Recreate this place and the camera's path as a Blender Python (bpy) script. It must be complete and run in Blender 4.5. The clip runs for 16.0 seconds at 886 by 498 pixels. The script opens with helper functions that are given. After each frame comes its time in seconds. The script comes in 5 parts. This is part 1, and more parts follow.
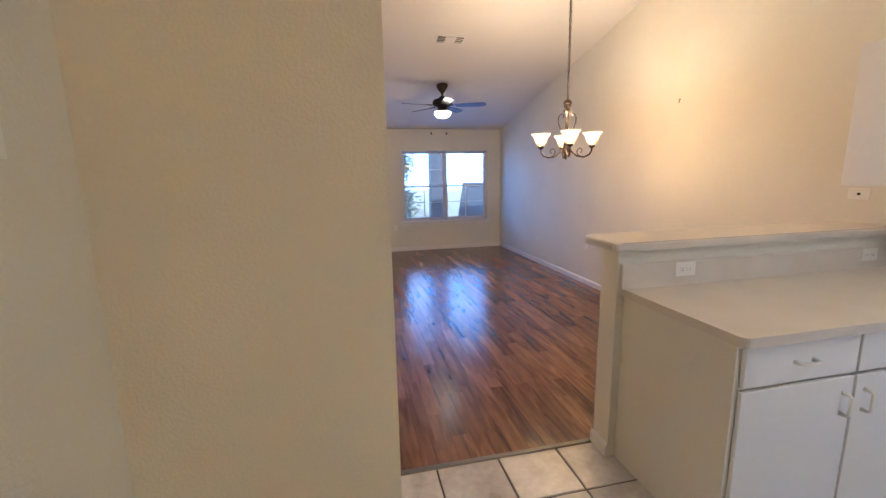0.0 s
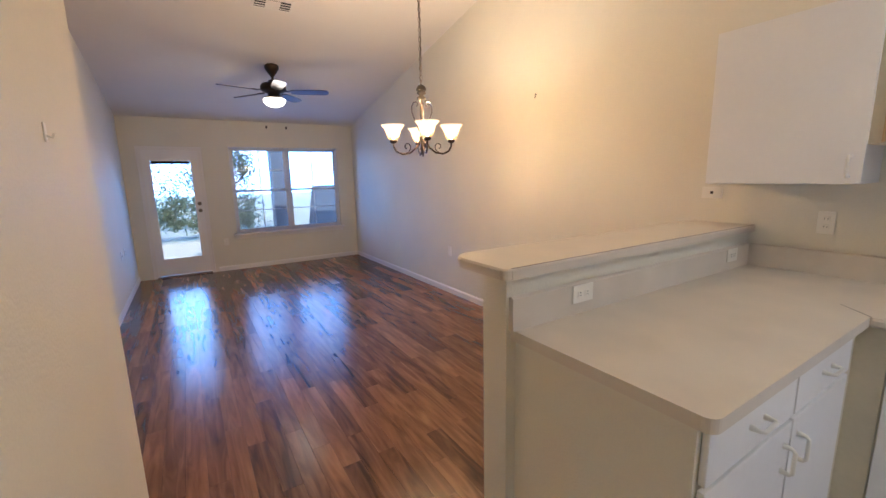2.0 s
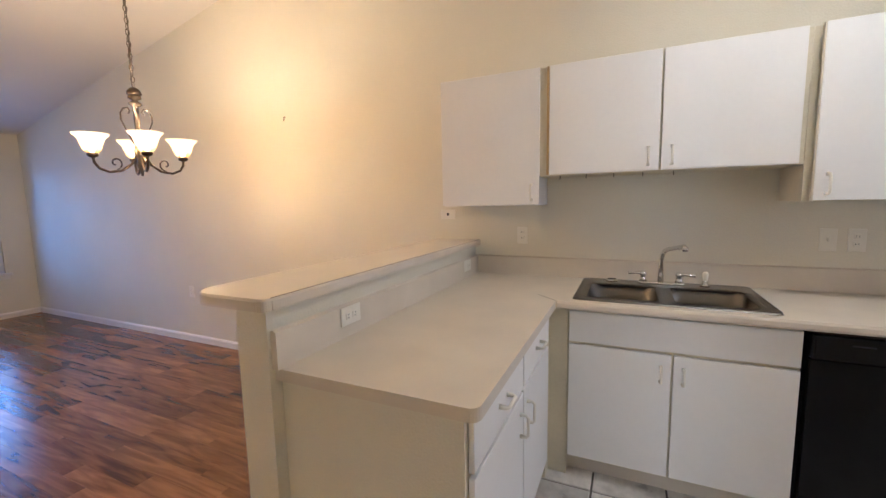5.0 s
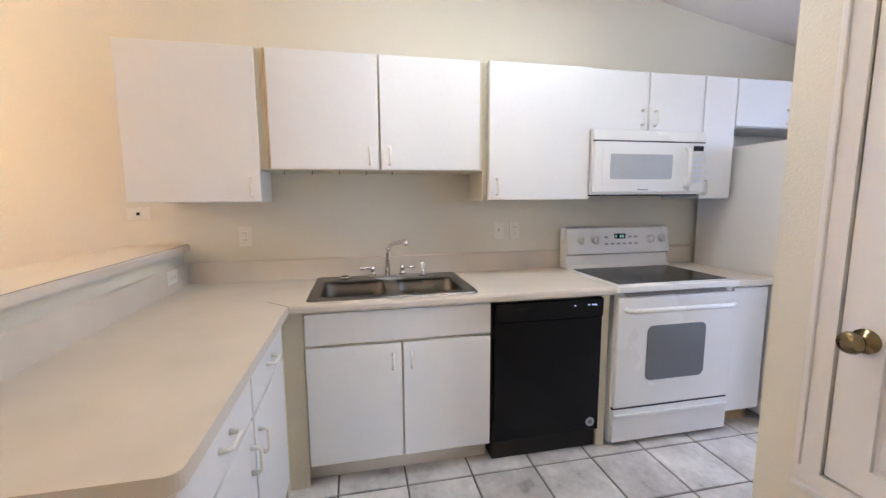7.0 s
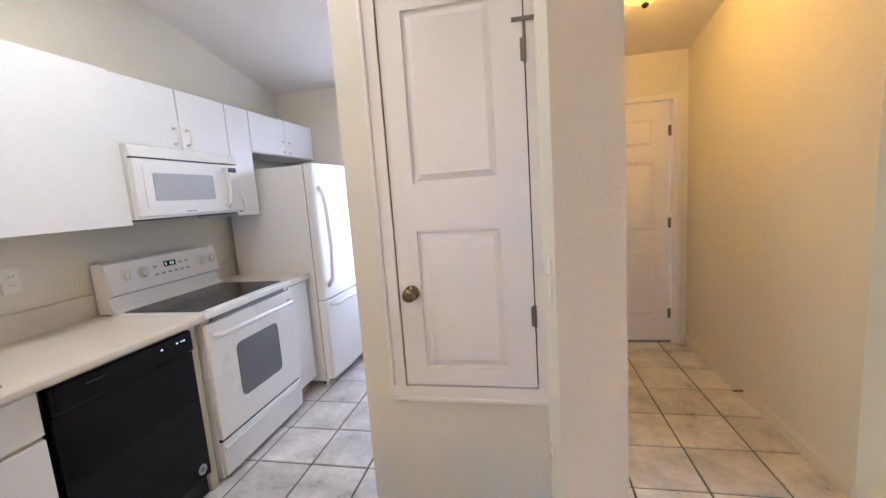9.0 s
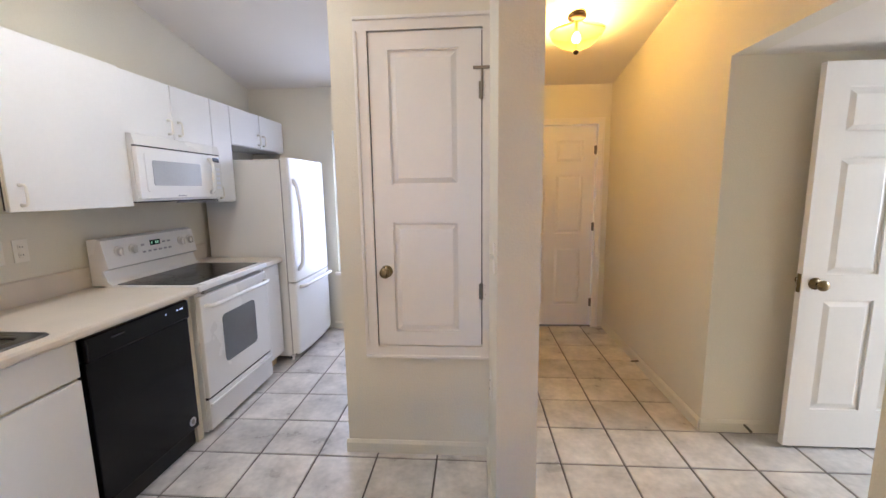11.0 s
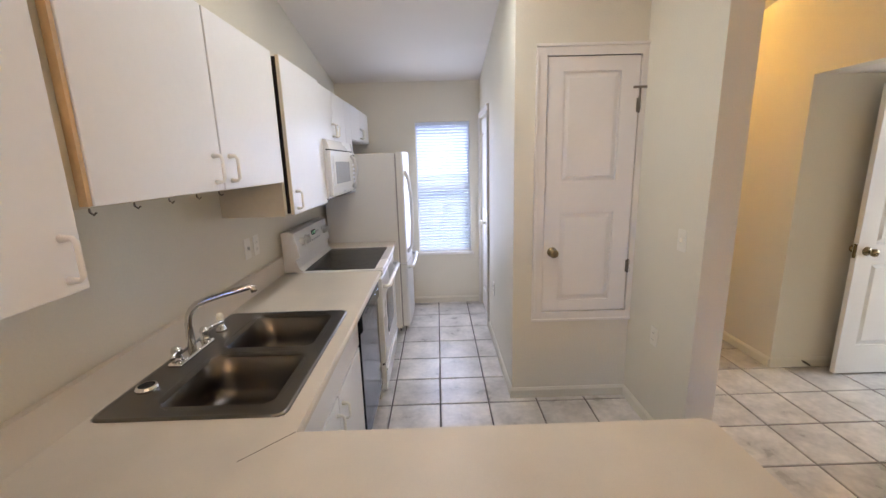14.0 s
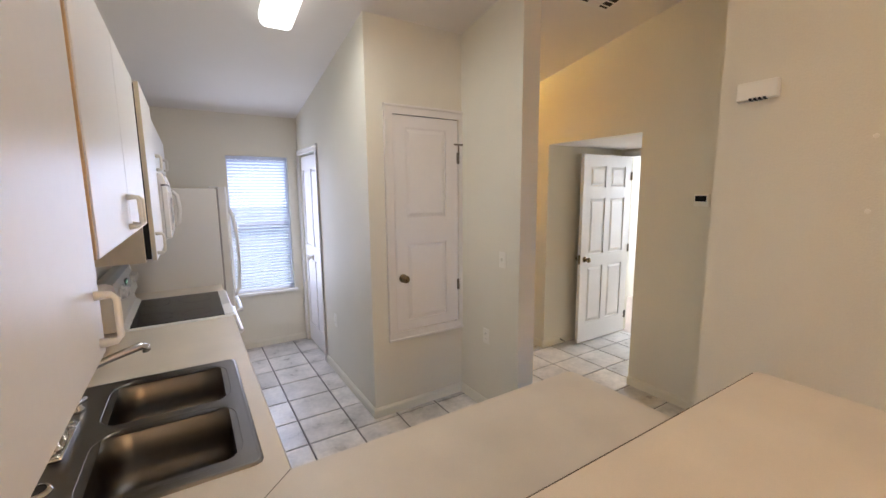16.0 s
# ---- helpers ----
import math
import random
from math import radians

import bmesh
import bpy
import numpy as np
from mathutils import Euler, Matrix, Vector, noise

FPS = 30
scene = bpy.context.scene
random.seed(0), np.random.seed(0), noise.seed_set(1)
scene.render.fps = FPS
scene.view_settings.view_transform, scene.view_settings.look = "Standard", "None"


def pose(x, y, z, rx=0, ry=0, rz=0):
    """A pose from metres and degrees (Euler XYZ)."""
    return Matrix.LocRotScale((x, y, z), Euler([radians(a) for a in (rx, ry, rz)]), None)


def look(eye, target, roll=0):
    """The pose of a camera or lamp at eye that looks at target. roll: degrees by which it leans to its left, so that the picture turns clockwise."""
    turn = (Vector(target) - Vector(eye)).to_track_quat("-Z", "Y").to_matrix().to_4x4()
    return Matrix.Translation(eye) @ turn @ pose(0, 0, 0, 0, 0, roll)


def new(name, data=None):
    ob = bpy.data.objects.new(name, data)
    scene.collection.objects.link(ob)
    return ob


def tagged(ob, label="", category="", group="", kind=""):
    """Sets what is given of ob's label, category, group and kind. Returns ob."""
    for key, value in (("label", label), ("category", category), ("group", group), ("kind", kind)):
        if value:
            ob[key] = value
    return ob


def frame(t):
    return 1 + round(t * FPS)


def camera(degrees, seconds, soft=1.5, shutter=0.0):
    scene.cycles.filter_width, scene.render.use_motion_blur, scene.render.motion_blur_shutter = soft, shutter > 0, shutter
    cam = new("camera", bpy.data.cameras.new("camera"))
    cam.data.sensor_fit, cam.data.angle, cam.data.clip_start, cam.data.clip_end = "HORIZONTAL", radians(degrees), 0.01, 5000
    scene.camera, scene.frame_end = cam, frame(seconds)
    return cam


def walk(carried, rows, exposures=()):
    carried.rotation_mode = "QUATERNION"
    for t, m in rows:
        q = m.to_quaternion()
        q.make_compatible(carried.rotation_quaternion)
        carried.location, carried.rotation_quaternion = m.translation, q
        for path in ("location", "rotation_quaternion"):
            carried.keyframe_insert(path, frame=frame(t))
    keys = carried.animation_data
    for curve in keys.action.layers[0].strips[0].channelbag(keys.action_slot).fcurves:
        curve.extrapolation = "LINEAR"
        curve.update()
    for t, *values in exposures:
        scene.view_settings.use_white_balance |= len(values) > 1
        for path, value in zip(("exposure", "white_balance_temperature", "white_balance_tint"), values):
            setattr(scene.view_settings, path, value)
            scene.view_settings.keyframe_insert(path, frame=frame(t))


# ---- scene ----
cam = camera(95.4, 16.0)
PATH = [
    (0, (0.048, 1.105, 1.48), (0.47, 3.028, 1.13), -1.1),
    (0.5, (0.041, 1.321, 1.495), (0.809, 3.136, 1.151), -2.8),
    (1, (0.109, 1.446, 1.469), (1.137, 3.123, 1.103), -3.5),
    (1.5, (0.291, 1.61, 1.476), (1.374, 3.258, 1.14), -2.1),
    (2, (0.4, 1.774, 1.46), (1.442, 3.444, 1.108), -1.3),
    (2.5, (0.392, 1.927, 1.471), (1.404, 3.618, 1.129), -2.2),
    (3, (0.37, 1.968, 1.473), (1.387, 3.657, 1.133), -2.4),
    (3.5, (0.387, 1.968, 1.468), (1.518, 3.585, 1.138), -2.0),
    (4, (0.404, 1.94, 1.466), (1.744, 3.391, 1.153), -1.8),
    (4.5, (0.426, 1.88, 1.448), (2.026, 3.056, 1.176), -1.5),
    (5, (0.450, 1.821, 1.424), (2.254, 2.653, 1.189), -1.2),
    (5.2, (0.458, 1.812, 1.418), (2.312, 2.508, 1.19), -1.1),
    (7.3, (0.635, 1.811, 1.405), (2.53, 1.226, 1.153), -0.8),
    (7.5, (0.69, 1.82, 1.4), (2.546, 1.117, 1.156), -1.2),
    (8, (0.819, 1.851, 1.418), (2.509, 0.796, 1.242), -1.8),
    (8.5, (0.905, 1.983, 1.438), (2.068, 0.373, 1.205), -3.5),
    (9, (0.836, 2.146, 1.439), (1.241, 0.206, 1.171), -4.1),
    (9.2, (0.762, 2.203, 1.421), (0.924, 0.225, 1.168), -3.4),
    (11.3, (0.919, 2.692, 1.491), (1.086, 0.721, 1.194), -0.2),
    (11.5, (0.988, 2.753, 1.516), (1.24, 0.791, 1.222), 0.3),
    (12, (1.099, 3.036, 1.546), (1.539, 1.11, 1.231), 2.4),
    (12.5, (1.249, 3.203, 1.56), (1.723, 1.288, 1.231), 2.7),
    (13, (1.519, 3.285, 1.562), (1.917, 1.362, 1.182), 1.5),
    (13.5, (1.777, 3.197, 1.6), (1.999, 1.245, 1.223), 0.9),
    (14, (2.041, 3.109, 1.632), (2.022, 1.154, 1.211), -1.6),
    (14.5, (2.286, 3.131, 1.694), (1.764, 1.224, 1.394), -2.3),
    (15, (2.453, 3.248, 1.67), (1.778, 1.387, 1.38), 0.1),
    (15.5, (2.567, 3.26, 1.676), (1.679, 1.49, 1.394), 0.4),
    (16, (2.625, 3.223, 1.681), (1.572, 1.546, 1.399), -0.5),
]
walk(cam, [(t, look(eye, target, roll)) for t, eye, target, roll in PATH], [(0.0, 0.38, 5900, 10), (1.5, 0.38, 5900, 10), (3.0, 0.10, 6050, 10), (4.5, 0.36, 6000, 10), (5.2, 0.48, 5950, 10), (7.4, 0.90, 5600, 10), (8.5, 0.86, 5600, 10), (9.2, 0.82, 5800, 10), (11.4, 0.6, 5850, 10), (12.5, 0.42, 6150, 10), (14.0, 0.43, 6050, 10), (16.0, 0.30, 6100, 10)])

# ---- levels ----
FAR_Y = 9.28
SKY = 0.15
W_WIN, W_DOOR, W_KWIN, W_BED = 9, 2.8, 10, 80
W_CHAN, W_FAN, W_HALL, W_TUBE = 25, 6, 28, 11
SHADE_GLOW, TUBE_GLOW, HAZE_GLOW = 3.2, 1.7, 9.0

# ---- world and light ----
world = bpy.data.worlds.new("sky")
scene.world = world
world.use_nodes = True
wn = world.node_tree
sky = wn.nodes.new("ShaderNodeTexSky")
sky.sky_type = "NISHITA"
sky.sun_disc = False
sky.sun_elevation = radians(48)
sky.sun_rotation = radians(215)
wn.links.new(sky.outputs[0], wn.nodes["Background"].inputs[0])
wn.nodes["Background"].inputs[1].default_value = SKY

sun_data = bpy.data.lights.new("sun", "SUN")
sun_data.energy = 5.0
sun_data.angle = radians(0.5)
sun_data.color = (1.0, 0.95, 0.88)
sun = new("sun", sun_data)
sun.matrix_world = look((-8, -14, 18), (0, 0, 0))


def area_lamp(name, at, to, w, h, watts, colour):
    d = bpy.data.lights.new(name, "AREA")
    d.shape, d.size, d.size_y, d.energy, d.color = "RECTANGLE", w, h, watts, colour
    o = new(name, d)
    o.matrix_world = look(at, to)
    return o


def point_lamp(name, at, watts, colour, r=0.03):
    d = bpy.data.lights.new(name, "POINT")
    d.energy, d.color, d.shadow_soft_size = watts, colour, r
    o = new(name, d)
    o.location = at
    return o


DAY = (0.05, 0.28, 1.0)
WARM = (1.0, 0.62, 0.30)
area_lamp("daylight_window", (1.92, FAR_Y - 0.07, 1.31), (1.92, 5, 1.1), 1.72, 1.36, W_WIN, DAY)
area_lamp("daylight_door", (0.235, FAR_Y - 0.03, 1.04), (0.235, 5, 0.9), 0.52, 1.5, W_DOOR, DAY)
area_lamp("daylight_kitchen", (1.97, -1.42, 1.34), (1.97, 2, 1.2), 0.55, 1.4, W_KWIN, (0.72, 0.76, 1.0))
area_lamp("kitchen_tube_light", (2.06, 0.97, 2.80), (2.06, 1.2, 1.0), 0.16, 1.15, W_TUBE, (1.0, 0.97, 0.92))
area_lamp("daylight_bedroom", (-3.95, 1.0, 1.5), (0, 1.0, 1.0), 1.4, 1.4, W_BED, (0.85, 0.9, 1.0))

# ---- materials ----


def shader(name, colour, rough=0.5, metal=0.0, vary=0.06, scale=3.0, fine=60.0, bump=0.05, coat=0.0, spec=0.5):
    """A principled surface with tone variation at two scales and a fine relief."""
    m = bpy.data.materials.new(name)
    m.use_nodes = True
    nt = m.node_tree
    b = nt.nodes["Principled BSDF"]
    geo = nt.nodes.new("ShaderNodeNewGeometry")
    n1 = nt.nodes.new("ShaderNodeTexNoise")
    n1.inputs["Scale"].default_value = scale
    n1.inputs["Detail"].default_value = 4
    n2 = nt.nodes.new("ShaderNodeTexNoise")
    n2.inputs["Scale"].default_value = fine
    n2.inputs["Detail"].default_value = 3
    for n in (n1, n2):
        nt.links.new(geo.outputs["Position"], n.inputs["Vector"])
    add = nt.nodes.new("ShaderNodeMath")
    add.operation = "MULTIPLY_ADD"
    nt.links.new(n2.outputs[0], add.inputs[0])
    add.inputs[1].default_value = 0.4
    nt.links.new(n1.outputs[0], add.inputs[2])
    ramp = nt.nodes.new("ShaderNodeMapRange")
    ramp.inputs[1].default_value, ramp.inputs[2].default_value = 0.4, 1.0
    ramp.inputs[3].default_value, ramp.inputs[4].default_value = 1 - vary, 1 + vary
    nt.links.new(add.outputs[0], ramp.inputs[0])
    mix = nt.nodes.new("ShaderNodeVectorMath")
    mix.operation = "SCALE"
    mix.inputs[0].default_value = colour
    nt.links.new(ramp.outputs[0], mix.inputs["Scale"])
    nt.links.new(mix.outputs[0], b.inputs["Base Color"])
    rr = nt.nodes.new("ShaderNodeMapRange")
    rr.inputs[3].default_value, rr.inputs[4].default_value = max(0.02, rough - 0.08), min(1, rough + 0.08)
    nt.links.new(n1.outputs[0], rr.inputs[0])
    nt.links.new(rr.outputs[0], b.inputs["Roughness"])
    b.inputs["Metallic"].default_value = metal
    b.inputs["Coat Weight"].default_value = coat
    b.inputs["Coat Roughness"].default_value = 0.1
    b.inputs["Specular IOR Level"].default_value = spec
    if bump:
        bp = nt.nodes.new("ShaderNodeBump")
        bp.inputs["Strength"].default_value = bump
        bp.inputs["Distance"].default_value = 0.01
        nt.links.new(n2.outputs[0], bp.inputs["Height"])
        nt.links.new(bp.outputs[0], b.inputs["Normal"])
    return m


def glow(name, colour, strength):
    m = bpy.data.materials.new(name)
    m.use_nodes = True
    b = m.node_tree.nodes["Principled BSDF"]
    b.inputs["Base Color"].default_value = (0.9, 0.88, 0.8, 1)
    b.inputs["Emission Color"].default_value = (*colour, 1)
    b.inputs["Emission Strength"].default_value = strength
    b.inputs["Roughness"].default_value = 0.35
    return m


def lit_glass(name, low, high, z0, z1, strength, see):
    """Tinted lamp glass with its lit glow painted in: emission runs from low at the foot to high; a share of the lamp's
    light passes straight through.
    """
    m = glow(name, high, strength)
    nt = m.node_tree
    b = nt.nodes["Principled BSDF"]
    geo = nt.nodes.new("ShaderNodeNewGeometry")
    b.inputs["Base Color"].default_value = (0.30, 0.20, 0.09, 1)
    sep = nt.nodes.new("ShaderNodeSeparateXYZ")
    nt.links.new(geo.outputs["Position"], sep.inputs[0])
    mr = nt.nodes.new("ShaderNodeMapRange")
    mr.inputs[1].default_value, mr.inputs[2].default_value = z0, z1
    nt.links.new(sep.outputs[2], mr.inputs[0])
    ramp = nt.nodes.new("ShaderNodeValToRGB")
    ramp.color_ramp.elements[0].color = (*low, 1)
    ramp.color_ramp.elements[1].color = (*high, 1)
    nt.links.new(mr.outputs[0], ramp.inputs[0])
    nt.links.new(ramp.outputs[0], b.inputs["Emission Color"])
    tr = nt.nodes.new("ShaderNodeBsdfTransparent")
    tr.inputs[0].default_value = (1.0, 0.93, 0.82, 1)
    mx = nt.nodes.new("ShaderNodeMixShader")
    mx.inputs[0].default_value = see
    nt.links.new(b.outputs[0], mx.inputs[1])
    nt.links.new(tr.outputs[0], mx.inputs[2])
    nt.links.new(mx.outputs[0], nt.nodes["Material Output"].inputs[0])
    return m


def clear_glass(name):
    m = bpy.data.materials.new(name)
    m.use_nodes = True
    nt = m.node_tree
    tr = nt.nodes.new("ShaderNodeBsdfTransparent")
    tr.inputs[0].default_value = (0.93, 0.96, 0.96, 1)
    gl = nt.nodes.new("ShaderNodeBsdfGlossy")
    gl.inputs["Roughness"].default_value = 0.03
    mx = nt.nodes.new("ShaderNodeMixShader")
    mx.inputs[0].default_value = 0.06
    nt.links.new(tr.outputs[0], mx.inputs[1])
    nt.links.new(gl.outputs[0], mx.inputs[2])
    nt.links.new(mx.outputs[0], nt.nodes["Material Output"].inputs[0])
    return m


def wood_floor(name):
    """Laminate strips: tone by strip, long grain along y."""
    m = bpy.data.materials.new(name)
    m.use_nodes = True
    nt = m.node_tree
    b = nt.nodes["Principled BSDF"]
    geo = nt.nodes.new("ShaderNodeNewGeometry")
    info = nt.nodes.new("ShaderNodeObjectInfo")
    shift = nt.nodes.new("ShaderNodeCombineXYZ")
    mul = nt.nodes.new("ShaderNodeMath")
    mul.operation = "MULTIPLY"
    mul.inputs[1].default_value = 37.0
    nt.links.new(info.outputs["Random"], mul.inputs[0])
    nt.links.new(mul.outputs[0], shift.inputs[2])
    vadd = nt.nodes.new("ShaderNodeVectorMath")
    nt.links.new(geo.outputs["Position"], vadd.inputs[0])
    nt.links.new(shift.outputs[0], vadd.inputs[1])
    stretch = nt.nodes.new("ShaderNodeMapping")
    stretch.inputs["Scale"].default_value = (19, 2.0, 1)
    nt.links.new(vadd.outputs[0], stretch.inputs[0])
    grain = nt.nodes.new("ShaderNodeTexNoise")
    grain.inputs["Scale"].default_value = 1.0
    grain.inputs["Detail"].default_value = 6
    grain.inputs["Distortion"].default_value = 1.1
    nt.links.new(stretch.outputs[0], grain.inputs["Vector"])
    tone = nt.nodes.new("ShaderNodeMath")
    tone.operation = "MULTIPLY_ADD"
    nt.links.new(info.outputs["Random"], tone.inputs[0])
    tone.inputs[1].default_value = 0.30
    nt.links.new(grain.outputs[0], tone.inputs[2])
    ramp = nt.nodes.new("ShaderNodeValToRGB")
    ramp.color_ramp.elements[0].position, ramp.color_ramp.elements[0].color = 0.38, (0.066, 0.029, 0.014, 1)
    ramp.color_ramp.elements[1].position, ramp.color_ramp.elements[1].color = 0.98, (0.36, 0.18, 0.082, 1)
    e = ramp.color_ramp.elements.new(0.66)
    e.color = (0.205, 0.092, 0.040, 1)
    nt.links.new(tone.outputs[0], ramp.inputs[0])
    nt.links.new(ramp.outputs[0], b.inputs["Base Color"])
    rough = nt.nodes.new("ShaderNodeMapRange")
    rough.inputs[3].default_value, rough.inputs[4].default_value = 0.21, 0.26
    nt.links.new(grain.outputs[0], rough.inputs[0])
    nt.links.new(rough.outputs[0], b.inputs["Roughness"])
    bp = nt.nodes.new("ShaderNodeBump")
    bp.inputs["Strength"].default_value = 0.008
    bp.inputs["Distance"].default_value = 0.004
    nt.links.new(grain.outputs[0], bp.inputs["Height"])
    nt.links.new(bp.outputs[0], b.inputs["Normal"])
    return m


def tile_mat(name):
    m = shader(name, (0.60, 0.565, 0.52), 0.30, vary=0.34, scale=5.5, fine=28, bump=0.03)
    nt = m.node_tree
    b = nt.nodes["Principled BSDF"]
    info = nt.nodes.new("ShaderNodeObjectInfo")
    mr = nt.nodes.new("ShaderNodeMapRange")
    mr.inputs[3].default_value, mr.inputs[4].default_value = 0.86, 1.1
    nt.links.new(info.outputs["Random"], mr.inputs[0])
    sc = nt.nodes.new("ShaderNodeVectorMath")
    sc.operation = "SCALE"
    nt.links.new(b.inputs["Base Color"].links[0].from_socket, sc.inputs[0])
    nt.links.new(mr.outputs[0], sc.inputs["Scale"])
    nt.links.new(sc.outputs[0], b.inputs["Base Color"])
    return m


def siding_mat(name, colour):
    return shader(name, colour, 0.6, vary=0.1, scale=2, fine=30, bump=0.03)


PAINT = shader("cream_wall_paint", (0.735, 0.70, 0.59), 0.62, vary=0.05, scale=1.3, fine=120, bump=0.18, spec=0.3)
CEIL = shader("ceiling_paint", (0.78, 0.74, 0.68), 0.85, vary=0.03, scale=1.5, fine=160, bump=0.25, spec=0.2)
TRIM = shader("white_trim_paint", (0.78, 0.75, 0.70), 0.38, vary=0.03, fine=90, bump=0.02)
DOORW = shader("white_door_paint", (0.80, 0.78, 0.75), 0.36, vary=0.03, fine=50, bump=0.03)
CABW = shader("white_melamine", (0.80, 0.79, 0.77), 0.36, vary=0.03, scale=2, fine=40, bump=0.015)
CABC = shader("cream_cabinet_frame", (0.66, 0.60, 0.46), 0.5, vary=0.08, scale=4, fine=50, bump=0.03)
RAWWOOD = shader("bare_wood_edge", (0.55, 0.38, 0.20), 0.6, vary=0.15, scale=9, fine=90, bump=0.05)
LAMIN = shader("speckled_laminate", (0.66, 0.595, 0.50), 0.42, vary=0.09, scale=4, fine=420, bump=0.01)
WOOD = wood_floor("laminate_wood")
SUBW = shader("floor_joint_dark", (0.05, 0.02, 0.012), 0.6)
TILE = tile_mat("mottled_ceramic_tile")
SEAM = shader("dark_seam", (0.10, 0.075, 0.05), 0.7)
GROUT = shader("dark_grout", (0.13, 0.11, 0.10), 0.9, vary=0.2, fine=80, bump=0.1)
STEEL = shader("brushed_steel", (0.20, 0.185, 0.165), 0.32, metal=1.0, vary=0.08, scale=6, fine=200, bump=0.02)
CHROME = shader("chrome", (0.75, 0.74, 0.72), 0.10, metal=1.0, vary=0.02, bump=0)
BRASS = shader("aged_brass", (0.24, 0.18, 0.095), 0.26, metal=1.0, vary=0.1, bump=0.01)
HINGE = shader("dark_hinge_steel", (0.18, 0.16, 0.13), 0.4, metal=0.9, vary=0.2)
BLACK = shader("gloss_black", (0.004, 0.004, 0.005), 0.16, vary=0.05, bump=0, spec=0.22)
# Near-black for dark fittings, and for shade painted into gaps, slots and holes.
DARK = shader("dark_parts_gap_shade", (0.015, 0.014, 0.013), 0.8, vary=0.1)
APPL = shader("white_enamel", (0.80, 0.79, 0.76), 0.26, vary=0.02, scale=2, fine=70, bump=0.01)
FRIDGE = shader("white_textured_enamel", (0.74, 0.73, 0.69), 0.38, vary=0.02, scale=2, fine=300, bump=0.06)
OVENGL = shader("grey_oven_glass", (0.16, 0.17, 0.18), 0.15, vary=0.1, bump=0)
MWGL = shader("grey_screen_glass", (0.42, 0.43, 0.44), 0.2, vary=0.08, bump=0)
PULL = shader("white_plastic", (0.82, 0.79, 0.70), 0.32, vary=0.03, bump=0)
BRONZE = shader("dark_bronze", (0.055, 0.04, 0.03), 0.36, metal=0.85, vary=0.2)
NICKEL = shader("antique_nickel", (0.15, 0.125, 0.10), 0.30, metal=1.0, vary=0.15)
BLADE = shader("dark_fan_blade", (0.05, 0.035, 0.03), 0.3, vary=0.15)
SLAT = shader("white_blind_slat", (0.80, 0.80, 0.82), 0.45, vary=0.02, bump=0)
snt = SLAT.node_tree
s_tr = snt.nodes.new("ShaderNodeBsdfTranslucent")
s_tr.inputs[0].default_value = (0.75, 0.78, 0.88, 1)
s_mx = snt.nodes.new("ShaderNodeMixShader")
s_mx.inputs[0].default_value = 0.6
snt.links.new(snt.nodes["Principled BSDF"].outputs[0], s_mx.inputs[1])
snt.links.new(s_tr.outputs[0], s_mx.inputs[2])
snt.links.new(s_mx.outputs[0], snt.nodes["Material Output"].inputs[0])
LEAFM = shader("foliage", (0.11, 0.12, 0.07), 0.6, vary=0.45, scale=2.5, fine=20, bump=0)
lnt = LEAFM.node_tree
l_tr = lnt.nodes.new("ShaderNodeBsdfTranslucent")
l_tr.inputs[0].default_value = (0.34, 0.42, 0.30, 1)
l_mx = lnt.nodes.new("ShaderNodeMixShader")
l_mx.inputs[0].default_value = 0.5
lnt.links.new(lnt.nodes["Principled BSDF"].outputs[0], l_mx.inputs[1])
lnt.links.new(l_tr.outputs[0], l_mx.inputs[2])
lnt.links.new(l_mx.outputs[0], lnt.nodes["Material Output"].inputs[0])
VINYL = shader("white_vinyl", (0.78, 0.78, 0.78), 0.4, vary=0.02, bump=0)
GLASS = clear_glass("window_glass")
# Bulb glow painted into the glass: deep amber at the foot, paler above.
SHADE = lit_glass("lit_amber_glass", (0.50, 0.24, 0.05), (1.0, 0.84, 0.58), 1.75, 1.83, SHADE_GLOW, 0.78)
BULB = glow("lit_bulb", (1.0, 0.80, 0.52), 14.0)
FANGLOW = glow("lit_frosted_bowl", (1.0, 0.86, 0.68), 4.5)
# Bulb glow painted into the bowl: brighter at the foot, deeper at the rim.
HALLGLOW = lit_glass("lit_amber_bowl", (1.0, 0.55, 0.08), (0.9, 0.42, 0.03), 2.43, 2.55, 1.1, 0.6)
TUBE = glow("lit_acrylic_lens", (1.0, 0.96, 0.90), TUBE_GLOW)
LED_G = glow("green_digits", (0.1, 0.8, 0.45), 0.25)
LED_B = glow("blue_indicator", (0.5, 0.65, 1.0), 1.5)
RINGM = shader("faint_burner_print", (0.03, 0.03, 0.032), 0.25, bump=0)
GASKET = shader("grey_gasket", (0.34, 0.33, 0.31), 0.6, bump=0)
GREYTXT = shader("grey_print", (0.35, 0.35, 0.36), 0.5, bump=0)
CONC = shader("patio_concrete", (0.55, 0.54, 0.52), 0.85, vary=0.15, fine=40, bump=0.1)
# Lawn base colour paled to imitate overexposed daylight.
GRASS = shader("overexposed_lawn", (0.40, 0.42, 0.36), 0.9, vary=0.25, scale=1.2, fine=30, bump=0.3)
SIDING = siding_mat("blue_grey_siding", (0.13, 0.17, 0.25))
BARK = shader("bark", (0.12, 0.09, 0.07), 0.9, vary=0.3, fine=40, bump=0.4)
CARPET = shader("beige_carpet", (0.55, 0.46, 0.40), 0.95, vary=0.1, fine=200, bump=0.3)
